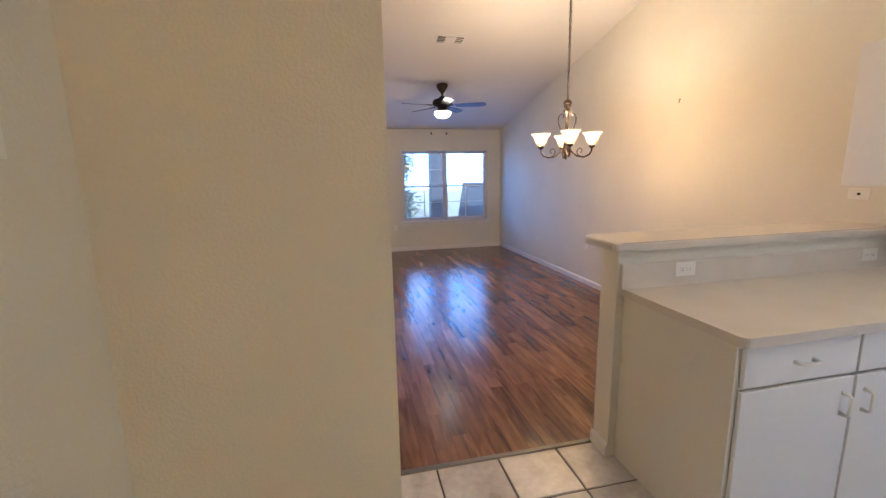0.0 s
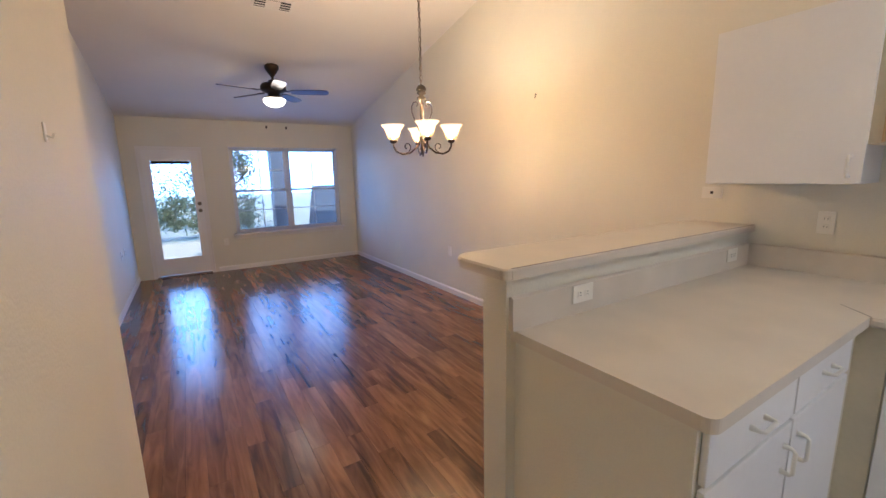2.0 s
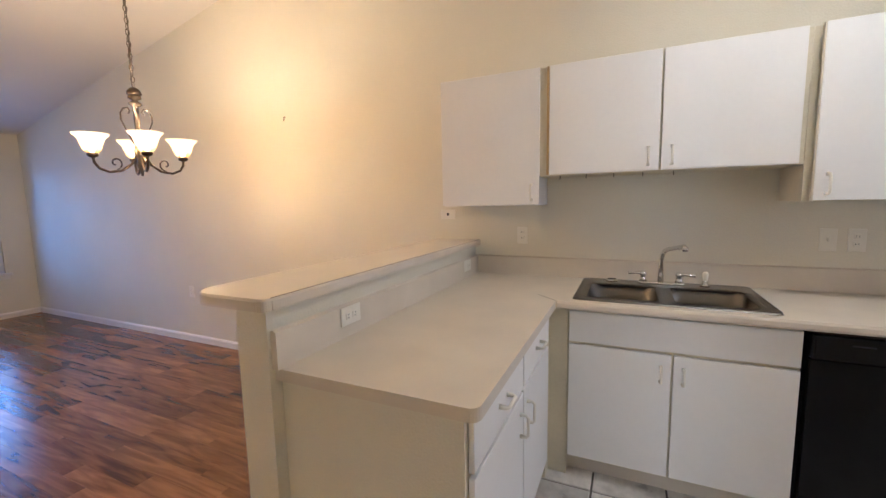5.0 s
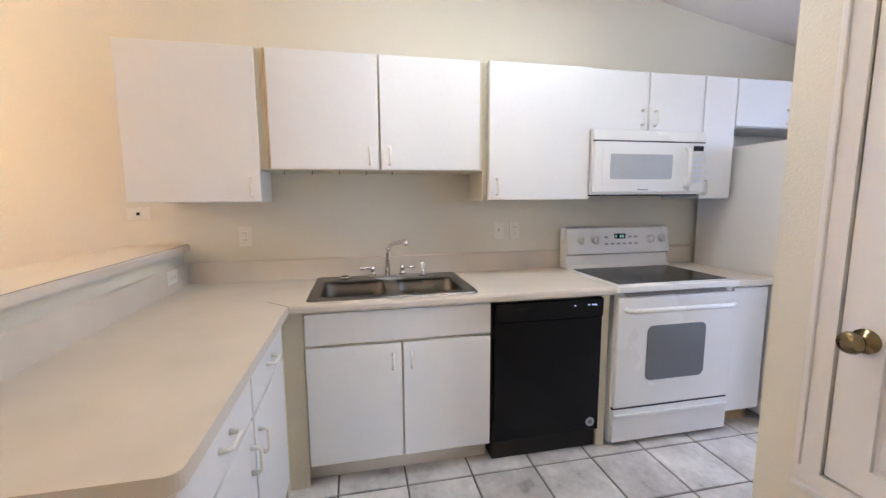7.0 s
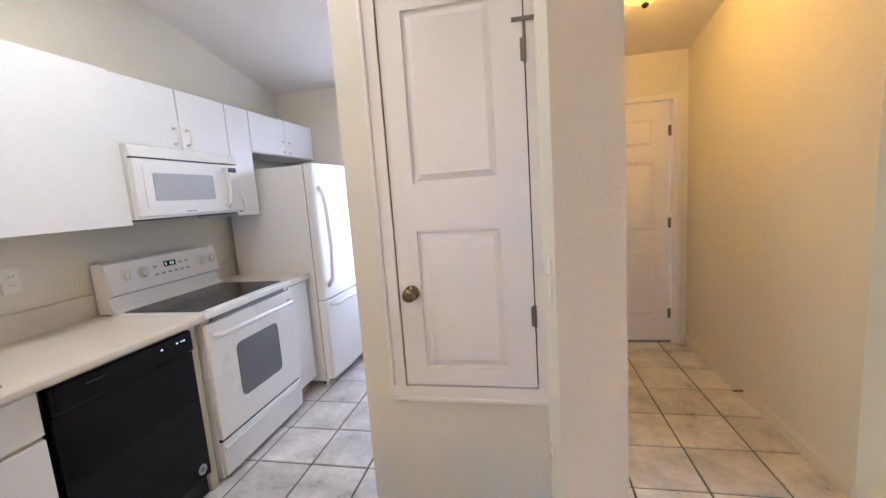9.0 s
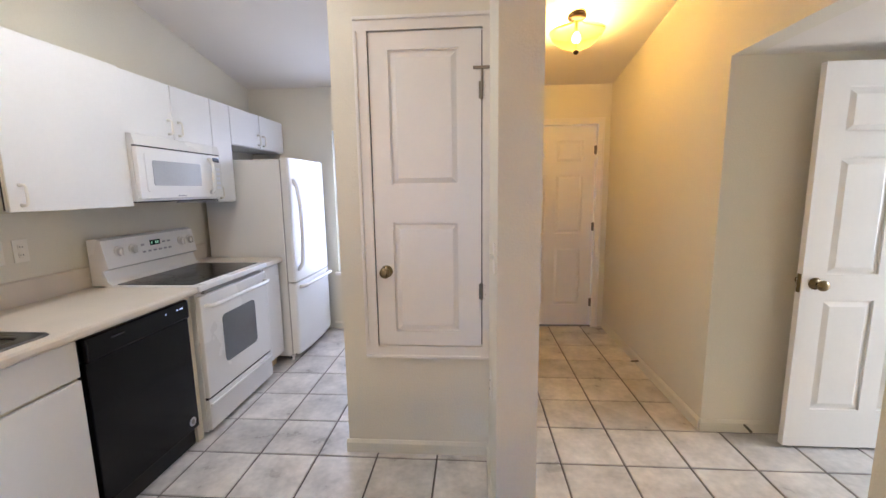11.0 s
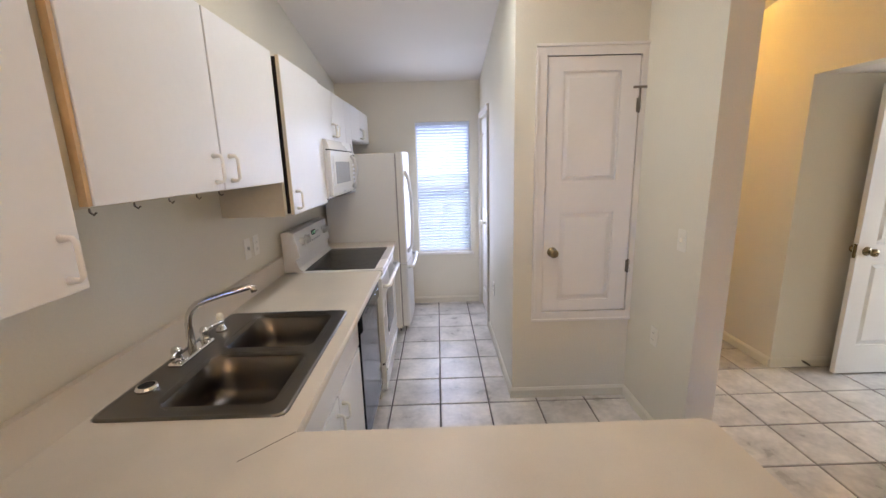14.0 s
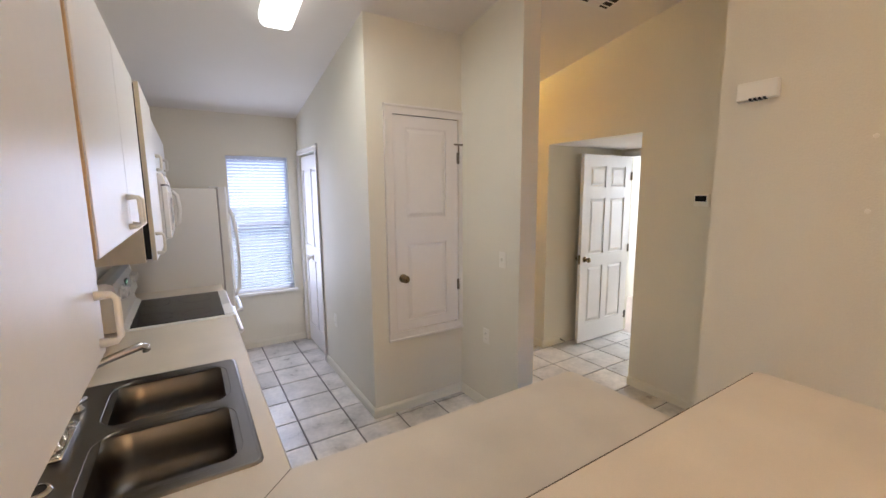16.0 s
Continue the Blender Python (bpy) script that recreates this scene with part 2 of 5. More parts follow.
ROOFM = shader("grey_shingle", (0.14, 0.14, 0.15), 0.9, vary=0.25, fine=25, bump=0.3)

# ---- building helpers ----
ORG = {}


def thing(name, label="", category="", at=(0, 0, 0), group="", kind="", local=False):
    """An empty at the base of a thing. Parts are given in world coordinates, or in its own if local."""
    ob = new(name)
    ob.empty_display_size = 0.1
    ob.location = at
    ORG[ob.name] = Vector((0, 0, 0)) if local else Vector(at)
    return tagged(ob, label, category, group, kind)


def part(name, bm, material, parent=None, label="", smooth=False):
    me = bpy.data.meshes.new(name)
    org = ORG[parent.name] if parent else Vector((0, 0, 0))
    if org.length > 0:
        bmesh.ops.translate(bm, verts=bm.verts, vec=-org)
    bmesh.ops.recalc_face_normals(bm, faces=bm.faces)
    bm.to_mesh(me)
    bm.free()
    if smooth:
        for p in me.polygons:
            p.use_smooth = True
    me.materials.append(material)
    ob = new(name, me)
    if parent:
        ob.parent = parent
        ORG[ob.name] = org
    if label:
        ob["label"] = label
    return ob


def struct(name, bm, material, label, category="wall"):
    ob = part(name, bm, material)
    ORG[ob.name] = Vector((0, 0, 0))
    return tagged(ob, label, category, kind="structure")


def box(bm, x0, y0, z0, x1, y1, z1, r=0.0, seg=2):
    vs = bmesh.ops.create_cube(bm, size=1.0)["verts"]
    bmesh.ops.scale(bm, vec=(abs(x1 - x0), abs(y1 - y0), abs(z1 - z0)), verts=vs)
    bmesh.ops.translate(bm, vec=((x0 + x1) / 2, (y0 + y1) / 2, (z0 + z1) / 2), verts=vs)
    if r > 0:
        es = list({e for v in vs for e in v.link_edges})
        bmesh.ops.bevel(bm, geom=es, offset=r, segments=seg, affect="EDGES", profile=0.5)
    return bm


def one(x0, y0, z0, x1, y1, z1, r=0.0, seg=2):
    return box(bmesh.new(), x0, y0, z0, x1, y1, z1, r, seg)


def loft(bm, rings, cap0=True, cap1=True):
    """Joins rings of equally many points by quads."""
    rows = [[bm.verts.new(p) for p in ring] for ring in rings]
    n = len(rows[0])
    for a, b in zip(rows, rows[1:]):
        for i in range(n):
            bm.faces.new((a[i], a[(i + 1) % n], b[(i + 1) % n], b[i]))
    if cap0:
        bm.faces.new(rows[0][::-1])
    if cap1:
        bm.faces.new(rows[-1])
    return bm


def lathe(profile, centre=(0, 0, 0), n=20, bm=None, cap0=True, cap1=True):
    """Turns (radius, z) about a vertical axis."""
    bm = bm or bmesh.new()
    cx, cy, cz = centre
    rings = [[(cx + r * math.cos(2 * math.pi * i / n), cy + r * math.sin(2 * math.pi * i / n), cz + z) for i in range(n)] for r, z in profile]
    return loft(bm, rings, cap0, cap1)


def tube(points, r, n=8, bm=None):
    """A round rod along points; r is one radius or one for each point."""
    bm = bm or bmesh.new()
    pts = [Vector(p) for p in points]
    rings = []
    side = None
    for i, p in enumerate(pts):
        d = (pts[min(i + 1, len(pts) - 1)] - pts[max(i - 1, 0)]).normalized()
        if side is None:
            side = d.orthogonal().normalized()
        side = (side - d * side.dot(d)).normalized()
        up = d.cross(side)
        rad = r[i] if isinstance(r, (list, tuple)) else r
        rings.append([p + rad * (math.cos(2 * math.pi * k / n) * side + math.sin(2 * math.pi * k / n) * up) for k in range(n)])
    return loft(bm, rings)


def rounded(x0, y0, x1, y1, r, z, k=5):
    """A ring of points round a rectangle with rounded corners."""
    out = []
    for cx, cy, a0 in ((x1 - r, y1 - r, 0), (x0 + r, y1 - r, 90), (x0 + r, y0 + r, 180), (x1 - r, y0 + r, 270)):
        for i in range(k):
            a = radians(a0 + 90 * i / (k - 1))
            out.append((cx + r * math.cos(a), cy + r * math.sin(a), z))
    return out


def prism(bm, outline, axis, a0, a1):
    """Extrudes an outline of (u, v) along x, y or z from a0 to a1."""
    def at(u, v, a):
        return {"x": (a, u, v), "y": (u, a, v), "z": (u, v, a)}[axis]
    return loft(bm, [[at(u, v, a0) for u, v in outline], [at(u, v, a1) for u, v in outline]])


# ---- plan ----
KX = 3.11          # long wall of kitchen and living room
FAR = 9.28         # window wall
BACK = -1.47       # kitchen's rear wall
HX = -0.505        # hall's side wall
PX0, PX1 = 0.628, 0.775   # partition between hall and kitchen
PANX, PANY = 1.56, 0.56  # pantry box
STX, ST0, ST1 = 0.135, 2.10, 3.60   # stub wall
LX = -0.36        # living room's other side wall
THR = 2.935        # line between tiles and wood
RIDGE = 4.0


def roof(y):
    return 2.751 + 0.183 * y if y <= RIDGE else 3.483 - 0.2 * (y - RIDGE)


def wall_along_y(bm, x0, x1, y0, y1, z0=-0.02, z1=None):
    if z1 is not None:
        return box(bm, x0, y0, z0, x1, y1, z1)
    top = [(y1, roof(y1) + 0.02)]
    if y0 < RIDGE < y1:
        top.append((RIDGE, roof(RIDGE) + 0.02))
    top.append((y0, roof(y0) + 0.02))
    return prism(bm, [(y0, z0), (y1, z0)] + top, "x", x0, x1)


def wall_along_x(bm, x0, x1, y0, y1, z0=-0.02, z1=None):
    if z1 is not None:
        return box(bm, x0, y0, z0, x1, y1, z1)
    return prism(bm, [(y0, z0), (y1, z0), (y1, roof(y1) + 0.02), (y0, roof(y0) + 0.02)], "x", x0, x1)


# long wall
struct("wall_east", wall_along_y(bmesh.new(), KX, KX + 0.12, -1.75, FAR + 0.14), PAINT, "cream painted wall under a vaulted ceiling")
# window wall: door x -0.15..0.65, window x 1.03..2.81
bm = bmesh.new()
F0, F1 = FAR, FAR + 0.14
for x0, x1, z0, z1 in ((LX - 0.12, -0.13, -0.02, None), (-0.13, 0.61, 1.96, None), (0.61, 1.03, -0.02, None), (1.03, 2.815, -0.02, 0.60), (1.03, 2.815, 2.02, None), (2.815, KX, -0.02, None)):
    wall_along_x(bm, x0, x1, F0, F1, z0, z1)
struct("wall_north", bm, PAINT, "cream painted wall with patio door and wide window")
# kitchen rear wall with window x 1.67..2.27
bm = bmesh.new()
for x0, x1, z0, z1 in ((PX1, 1.67, -0.02, None), (1.67, 2.27, -0.02, 0.62), (1.67, 2.27, 2.065, None), (2.27, KX, -0.02, None)):
    wall_along_x(bm, x0, x1, BACK - 0.14, BACK, z0, z1)
struct("wall_south", bm, PAINT, "cream painted kitchen wall with a window")
# hall end wall with front door x -0.38..0.50
bm = bmesh.new()
for x0, x1, z0, z1 in ((HX - 0.12, -0.385, -0.02, None), (-0.385, 0.515, 2.08, None), (0.515, PX1, -0.02, None)):
    wall_along_x(bm, x0, x1, -1.74, -1.60, z0, z1)
struct("wall_hall_end", bm, PAINT, "cream painted hall end wall around the entry door")
# partition and pantry
struct("wall_partition", wall_along_y(bmesh.new(), PX0, PX1, -1.60, 1.24), PAINT, "cream painted partition between hall and kitchen")
bm = bmesh.new()
for x0, x1, z0, z1 in ((PX1, 0.795, -0.02, None), (0.795, 1.385, -0.02, 0.61), (0.795, 1.385, 2.245, None), (1.385, PANX - 0.1, -0.02, None)):
    wall_along_x(bm, x0, x1, PANY - 0.1, PANY, z0, z1)
struct("wall_pantry_front", bm, PAINT, "cream painted pantry wall around a raised door")
bm = bmesh.new()
wall_along_y(bm, PANX - 0.1, PANX, -0.72, PANY)
wall_along_y(bm, PANX - 0.1, PANX, -1.40, -0.72, 2.08)
wall_along_y(bm, PANX - 0.1, PANX, BACK, -1.40)
struct("wall_pantry_side", bm, PAINT, "cream painted pantry side wall with a narrow closet door")
# hall side wall with opening y 0.265..1.26
bm = bmesh.new()
wall_along_y(bm, HX - 0.12, HX, -1.60, 0.265)
wall_along_y(bm, HX - 0.12, HX, 1.26, ST0)
prism(bm, [(0.265, 2.14), (1.26, 2.14), (1.26, roof(1.26) + 0.02), (0.265, roof(0.265) + 0.02)], "x", HX - 0.12, HX)
struct("wall_west_hall", bm, PAINT, "cream painted hall wall with an alcove opening")
# stub wall and living room side wall
struct("wall_stub", wall_along_y(bmesh.new(), HX - 0.12, STX, ST0, ST1), PAINT, "thick cream painted wall end between hall and living room")
struct("wall_west_living", wall_along_y(bmesh.new(), LX - 0.12, LX, ST1, FAR), PAINT, "cream painted living room side wall")
# alcove and bedroom
bm = bmesh.new()
box(bm, -1.80, 0.165, -0.02, HX - 0.12, 0.265, 2.5)
struct("wall_alcove_south", bm, PAINT, "cream painted alcove side wall")
struct("wall_alcove_north", one(-1.80, 1.26, -0.02, HX - 0.12, 1.36, 2.5), PAINT, "cream painted alcove side wall")
bm = bmesh.new()
box(bm, -1.80, 0.265, -0.02, -1.70, 0.37, 2.5)
box(bm, -1.80, 0.37, 2.06, -1.70, 1.20, 2.5)
box(bm, -1.80, 1.20, -0.02, -1.70, 1.26, 2.5)
struct("wall_bedroom_door", bm, PAINT, "cream painted wall with open bedroom doorway")
struct("ceiling_alcove", one(-1.70, 0.265, 2.14, HX - 0.12, 1.26, 2.24), CEIL, "white alcove ceiling", "ceiling")
bm = bmesh.new()
box(bm, -4.1, -0.6, -0.02, -1.8, -0.5, 2.5)
box(bm, -4.1, 3.0, -0.02, -1.8, 3.1, 2.5)
box(bm, -4.1, -0.5, -0.02, -4.0, 0.3, 2.5)
box(bm, -4.1, 1.7, -0.02, -4.0, 3.0, 2.5)
box(bm, -4.1, 0.3, -0.02, -4.0, 1.7, 0.8)
box(bm, -4.1, 0.3, 2.2, -4.0, 1.7, 2.5)
box(bm, -1.8, -0.5, -0.02, -1.7, 0.165, 2.5)
box(bm, -1.8, 1.36, -0.02, -1.7, 3.0, 2.5)
struct("wall_bedroom", bm, PAINT, "pale bedroom walls seen through the doorway")
struct("ceiling_bedroom", one(-4.1, -0.6, 2.5, -1.7, 3.1, 2.6), CEIL, "white bedroom ceiling", "ceiling")
struct("floor_bedroom", one(-4.1, -0.6, -0.12, -1.7, 3.1, -0.002), CARPET, "beige bedroom carpet", "floor")
# vaulted ceiling
prof = [(-1.80, roof(-1.80)), (RIDGE, roof(RIDGE)), (FAR + 0.6, roof(FAR + 0.6)), (FAR + 0.6, roof(FAR + 0.6) + 0.14), (RIDGE, roof(RIDGE) + 0.14), (-1.80, roof(-1.80) + 0.14)]
struct("ceiling", prism(bmesh.new(), prof, "x", HX - 0.14, KX + 0.14), CEIL, "vaulted textured white ceiling", "ceiling")

# ---- floors ----
wood_base = struct("floor_wood", one(LX - 0.02, THR, -0.12, KX + 0.02, FAR + 0.05, -0.008), SUBW, "reddish brown wood laminate floor, glossy", "floor")
tile_base = struct("floor_tile", one(-1.70, -1.65, -0.12, KX + 0.02, THR, -0.007), GROUT, "cream mottled ceramic tile floor with dark grout", "floor")
thr = thing("threshold_strip", "dark metal strip between tile and wood", "threshold", (0.78, THR, 0), kind="structure")
bm = prism(bmesh.new(), [(THR - 0.022, -0.004), (THR + 0.022, -0.004), (THR + 0.012, 0.007), (THR - 0.012, 0.007)], "x", STX, 1.29)
part("strip", bm, HINGE, thr)


# ---- trim ----
def baseboard(x0, y0, x1, y1, side, h=0.075, mat=None):
    """A board along a wall; side is the direction that it faces, as +x, -x, +y or -y."""
    bm = bmesh.new()
    s = 1 if side[0] == "+" else -1
    prof = [(0, 0), (0.013 * s, 0), (0.013 * s, h - 0.018), (0.006 * s, h - 0.004), (0.004 * s, h), (0, h)]
    if side[1] == "x":
        prism(bm, [(x0 + u, v) for u, v in prof], "y", y0, y1)
    else:
        prism(bm, [(y0 + u, v) for u, v in prof], "x", x0, x1)
    return struct("baseboard", bm, mat or TRIM, "painted baseboard along the wall", "baseboard")


baseboard(KX, 2.92, KX, FAR, "-x")
baseboard(0.71, FAR, KX - 0.013, FAR, "-y")
baseboard(LX, ST1, LX, FAR - 0.02, "+x")
baseboard(STX, ST0 + 0.013, STX, ST1 + 0.013, "+x", mat=PAINT)
baseboard(HX, ST0, STX + 0.013, ST0, "-y", mat=PAINT)
baseboard(LX, ST1, STX, ST1, "+y")
baseboard(HX, 1.26, HX, ST0 - 0.013, "+x", mat=PAINT)
baseboard(HX, -1.60, HX, 0.265, "+x", mat=PAINT)
baseboard(PX0, -1.60, PX0, 1.24, "-x", mat=PAINT)
baseboard(PX0 - 0.013, 1.24, PX1 + 0.013, 1.24, "+y", mat=PAINT)
baseboard(PX1, PANY + 0.013, PX1, 1.24, "+x", mat=PAINT)
baseboard(PX1, PANY, PANX + 0.013, PANY, "+y", mat=PAINT)
baseboard(PANX, -0.66, PANX, PANY, "+x", mat=PAINT)
baseboard(PANX + 0.013, BACK, 2.34, BACK, "+y", mat=PAINT)
baseboard(-1.70, 0.265, HX, 0.265, "+y", mat=PAINT)
baseboard(-1.70, 1.26, HX, 1.26, "-y", mat=PAINT)


def casing(parent, plane, at, s, u0, u1, z0, z1, w=0.06, sill=False, mat=TRIM):
    """Moulded frame round an opening: a leg at each side, a head and if wanted a foot. plane is x or y; s the way it faces."""
    rects = [("casing_leg", u0 - w, z0, u0, z1), ("casing_leg", u1, z0, u1 + w, z1), ("casing_head", u0 - w, z1, u1 + w, z1 + w)]
    if sill:
        rects.append(("casing_foot", u0 - w, z0 - w, u1 + w, z0))
    for nm, a, b, c, d in rects:
        for k, (t0, t1, depth) in enumerate(((0, 1, 0.012),)):
            bm = bmesh.new()
            if plane == "y":
                box(bm, a, at, b, c, at + s * 0.014, d)
                if nm == "casing_leg":
                    e = c if c <= u0 + 1e-6 else a
                    o = a if c <= u0 + 1e-6 else c
                    box(bm, o, at + s * 0.003, b, o + (0.018 if o < e else -0.018), at + s * 0.022, d, 0.004)
                else:
                    zo = d if nm == "casing_head" else b
                    box(bm, a, at + s * 0.003, zo, c, at + s * 0.022, zo + (-0.018 if nm == "casing_head" else 0.018), 0.004)
            else:
                box(bm, at, a, b, at + s * 0.014, c, d)
                if nm == "casing_leg":
                    e = c if c <= u0 + 1e-6 else a
                    o = a if c <= u0 + 1e-6 else c
                    box(bm, at + s * 0.003, o, b, at + s * 0.022, o + (0.018 if o < e else -0.018), d, 0.004)
                else:
                    zo = d if nm == "casing_head" else b
                    box(bm, at + s * 0.003, a, zo, at + s * 0.022, c, zo + (-0.018 if nm == "casing_head" else 0.018), 0.004)
            part(nm, bm, mat, parent)


def door_leaf(parent, w, h, thick, panels, mat=DOORW):
    """Leaf in the parent's own coordinates: x 0..w, y centred, z 0..h, with raised panels."""
    xs = sorted({0, w, *[p[0] for p in panels], *[p[2] for p in panels]})
    zs = sorted({0, h, *[p[1] for p in panels], *[p[3] for p in panels]})
    bm = one(0.002, -thick / 2 + 0.013, 0.002, w - 0.002, thick / 2 - 0.013, h - 0.002)
    for x0, x1 in zip(xs, xs[1:]):
        for z0, z1 in zip(zs, zs[1:]):
            cx, cz = (x0 + x1) / 2, (z0 + z1) / 2
            if not any(p[0] < cx < p[2] and p[1] < cz < p[3] for p in panels):
                box(bm, x0, -thick / 2, z0, x1, thick / 2, z1)
    leaf = part("leaf", bm, mat, parent)
    for x0, z0, x1, z1 in panels:
        for s in (-1, 1):
            y0, y1 = s * (thick / 2 - 0.013), s * (thick / 2 - 0.002)
            g, q = 0.010, 0.036
            bm = loft(bmesh.new(), [[(x0 + g, y0, z0 + g), (x1 - g, y0, z0 + g), (x1 - g, y0, z1 - g), (x0 + g, y0, z1 - g)],
                                    [(x0 + q, y1, z0 + q), (x1 - q, y1, z0 + q), (x1 - q, y1, z1 - q), (x0 + q, y1, z1 - q)]])
            part("panel", bm, mat, leaf)
    return leaf


def knob(parent, x, z, thick, mat=BRASS, s=1):
    """Round door knob on a rose; s is the face."""
    bm = bmesh.new()
    y = thick / 2
    n = 16
    rings = [[(x + r * math.cos(2 * math.pi * i / n), s * (y + d), z + r * math.sin(2 * math.pi * i / n)) for i in range(n)]
             for r, d in ((0.032, 0.0), (0.032, 0.006), (0.014, 0.01), (0.012, 0.03), (0.024, 0.04), (0.029, 0.052), (0.025, 0.064), (0.012, 0.068))]
    part("knob", loft(bm, rings), mat, parent, "round metal knob", True)


def hinge(parent, x, y, z, mat=HINGE):
    bm = tube([(x, y, z - 0.045), (x, y, z + 0.045)], 0.007, 8)
    box(bm, x - 0.016, y - 0.004, z - 0.04, x + 0.016, y, z + 0.04)
    part("hinge", bm, mat, parent)


SIX = [(0.11, 1.70, 0.36, 1.92), (0.45, 1.70, 0.70, 1.92), (0.11, 0.98, 0.36, 1.58), (0.45, 0.98, 0.70, 1.58), (0.11, 0.22, 0.36, 0.84), (0.45, 0.22, 0.70, 0.84)]

# pantry door in its raised frame; leaf x 0.815..1.365, z 0.637..2.22
d = thing("door_pantry", "small white two-panel pantry door, closed, set above the floor", "door", (1.365, PANY - 0.012, 0.637), kind="structure", local=True)
d.rotation_euler = (0, 0, math.pi)
door_leaf(d, 0.55, 1.583, 0.034, [(0.095, 0.85, 0.44, 1.50), (0.095, 0.075, 0.44, 0.66)])
knob(d, 0.055, 0.405, 0.034, BRASS, -1)
hinge(d, 0.553, -0.022, 0.30)
hinge(d, 0.553, -0.022, 1.30)
bm = tube([(0.553, -0.028, 1.40), (0.553, -0.028, 1.27)], 0.006, 8)
box(bm, 0.51, -0.036, 1.395, 0.60, -0.028, 1.408)
part("slide_bolt", bm, HINGE, d, "dark steel sliding latch")
fr = thing("trim_pantry_door", "white moulded frame around the pantry door", "door frame", (1.09, PANY, 0.6), kind="structure")
casing(fr, "y", PANY, 1, 0.810, 1.370, 0.632, 2.225, 0.066, True)
# Near-black strips and backing sheet paint the shade in the door's gaps.
bm = bmesh.new()
box(bm, 0.797, PANY - 0.07, 0.612, 0.807, PANY - 0.032, 2.243)
box(bm, 1.373, PANY - 0.07, 0.612, 1.383, PANY - 0.032, 2.243)
box(bm, 0.797, PANY - 0.09, 0.612, 1.383, PANY - 0.08, 2.243)
part("stop", bm, DARK, fr)

# entry door
d = thing("door_entry", "white six-panel entry door, closed", "door", (-0.375, -1.64, 0.012), kind="structure", local=True)
door_leaf(d, 0.88, 2.06, 0.04, [(a * 1.085, b, c * 1.085, e) for a, b, c, e in SIX])
knob(d, 0.82, 0.98, 0.04, BRASS, 1)
for z in (0.25, 1.05, 1.82):
    hinge(d, 0.0, 0.026, z)
fr = thing("trim_entry_door", "white frame around the entry door", "door frame", (0.06, -1.60, 0), kind="structure")
casing(fr, "y", -1.60, 1, -0.385, 0.515, 0.0, 2.08, 0.06)
part("sill", one(-0.385, -1.66, -0.004, 0.515, -1.595, 0.008), HINGE, fr)

# bedroom door standing open in the alcove
d = thing("door_bedroom", "white six-panel door standing open in the alcove", "door", (-1.69, 0.395, 0.015), kind="structure", local=True)
door_leaf(d, 0.82, 2.04, 0.036, SIX)
knob(d, 0.755, 0.93, 0.036, BRASS, 1)
knob(d, 0.755, 0.93, 0.036, BRASS, -1)
bm = one(0.8195, -0.012, 0.88, 0.8225, 0.012, 0.98)
part("latch_plate", bm, BRASS, d)
for z in (0.2, 1.0, 1.82):
    hinge(d, 0.0, 0.024, z)
fr = thing("trim_bedroom_door", "white frame around the bedroom doorway", "door frame", (-1.70, 0.78, 0), kind="structure")
casing(fr, "x", -1.70, 1, 0.372, 1.198, 0.0, 2.06, 0.055)

# narrow closet door beside the kitchen window
d = thing("door_closet", "white narrow folding closet door, closed", "door", (PANX - 0.03, -1.395, 0.02), kind="structure", local=True)
d.rotation_euler = (0, 0, math.pi / 2)
door_leaf(d, 0.67, 2.04, 0.03, [(0.06, 1.1, 0.30, 1.9), (0.37, 1.1, 0.61, 1.9), (0.06, 0.2, 0.30, 0.95), (0.37, 0.2, 0.61, 0.95)])
knob(d, 0.30, 0.98, 0.03, PULL, -1)
fr = thing("trim_closet_door", "white frame around the closet door", "door frame", (PANX, -1.06, 0), kind="structure")
casing(fr, "x", PANX, 1, -1.40, -0.72, 0.0, 2.08, 0.055)

# ---- patio door ----
d = thing("door_patio", "white patio door with a full glass pane, closed", "door", (0.24, FAR + 0.03, 0), kind="structure")
x0, x1, y0, y1 = -0.115, 0.595, FAR + 0.005, FAR + 0.05
g0, g1, gz0, gz1 = -0.03, 0.50, 0.285, 1.80
bm = bmesh.new()
box(bm, x0, y0, 0.03, g0, y1, 1.945)
box(bm, g1, y0, 0.03, x1, y1, 1.945)
box(bm, g0, y0, 0.03, g1, y1, gz0)
box(bm, g0, y0, gz1, g1, y1, 1.945)
leaf = part("leaf", bm, DOORW, d)
bm = bmesh.new()
for a, b, c, e in ((g0 - 0.02, gz0 - 0.02, g0 + 0.012, gz1 + 0.02), (g1 - 0.012, gz0 - 0.02, g1 + 0.02, gz1 + 0.02), (g0, gz0 - 0.02, g1, gz0 + 0.012), (g0, gz1 - 0.012, g1, gz1 + 0.02)):
    box(bm, a, y0 - 0.012, b, c, y0 + 0.004, e, 0.004)
part("glazing_bead", bm, DOORW, leaf)
gp = part("pane", one(g0, y0 + 0.018, gz0, g1, y0 + 0.024, gz1), GLASS, leaf)
gp.visible_shadow = False
part("blind_head", one(g0 + 0.015, y0 + 0.004, gz1 - 0.055, g1 - 0.015, y0 + 0.016, gz1 - 0.012, 0.003), DARK, leaf, "dark raised blind under the glass top")
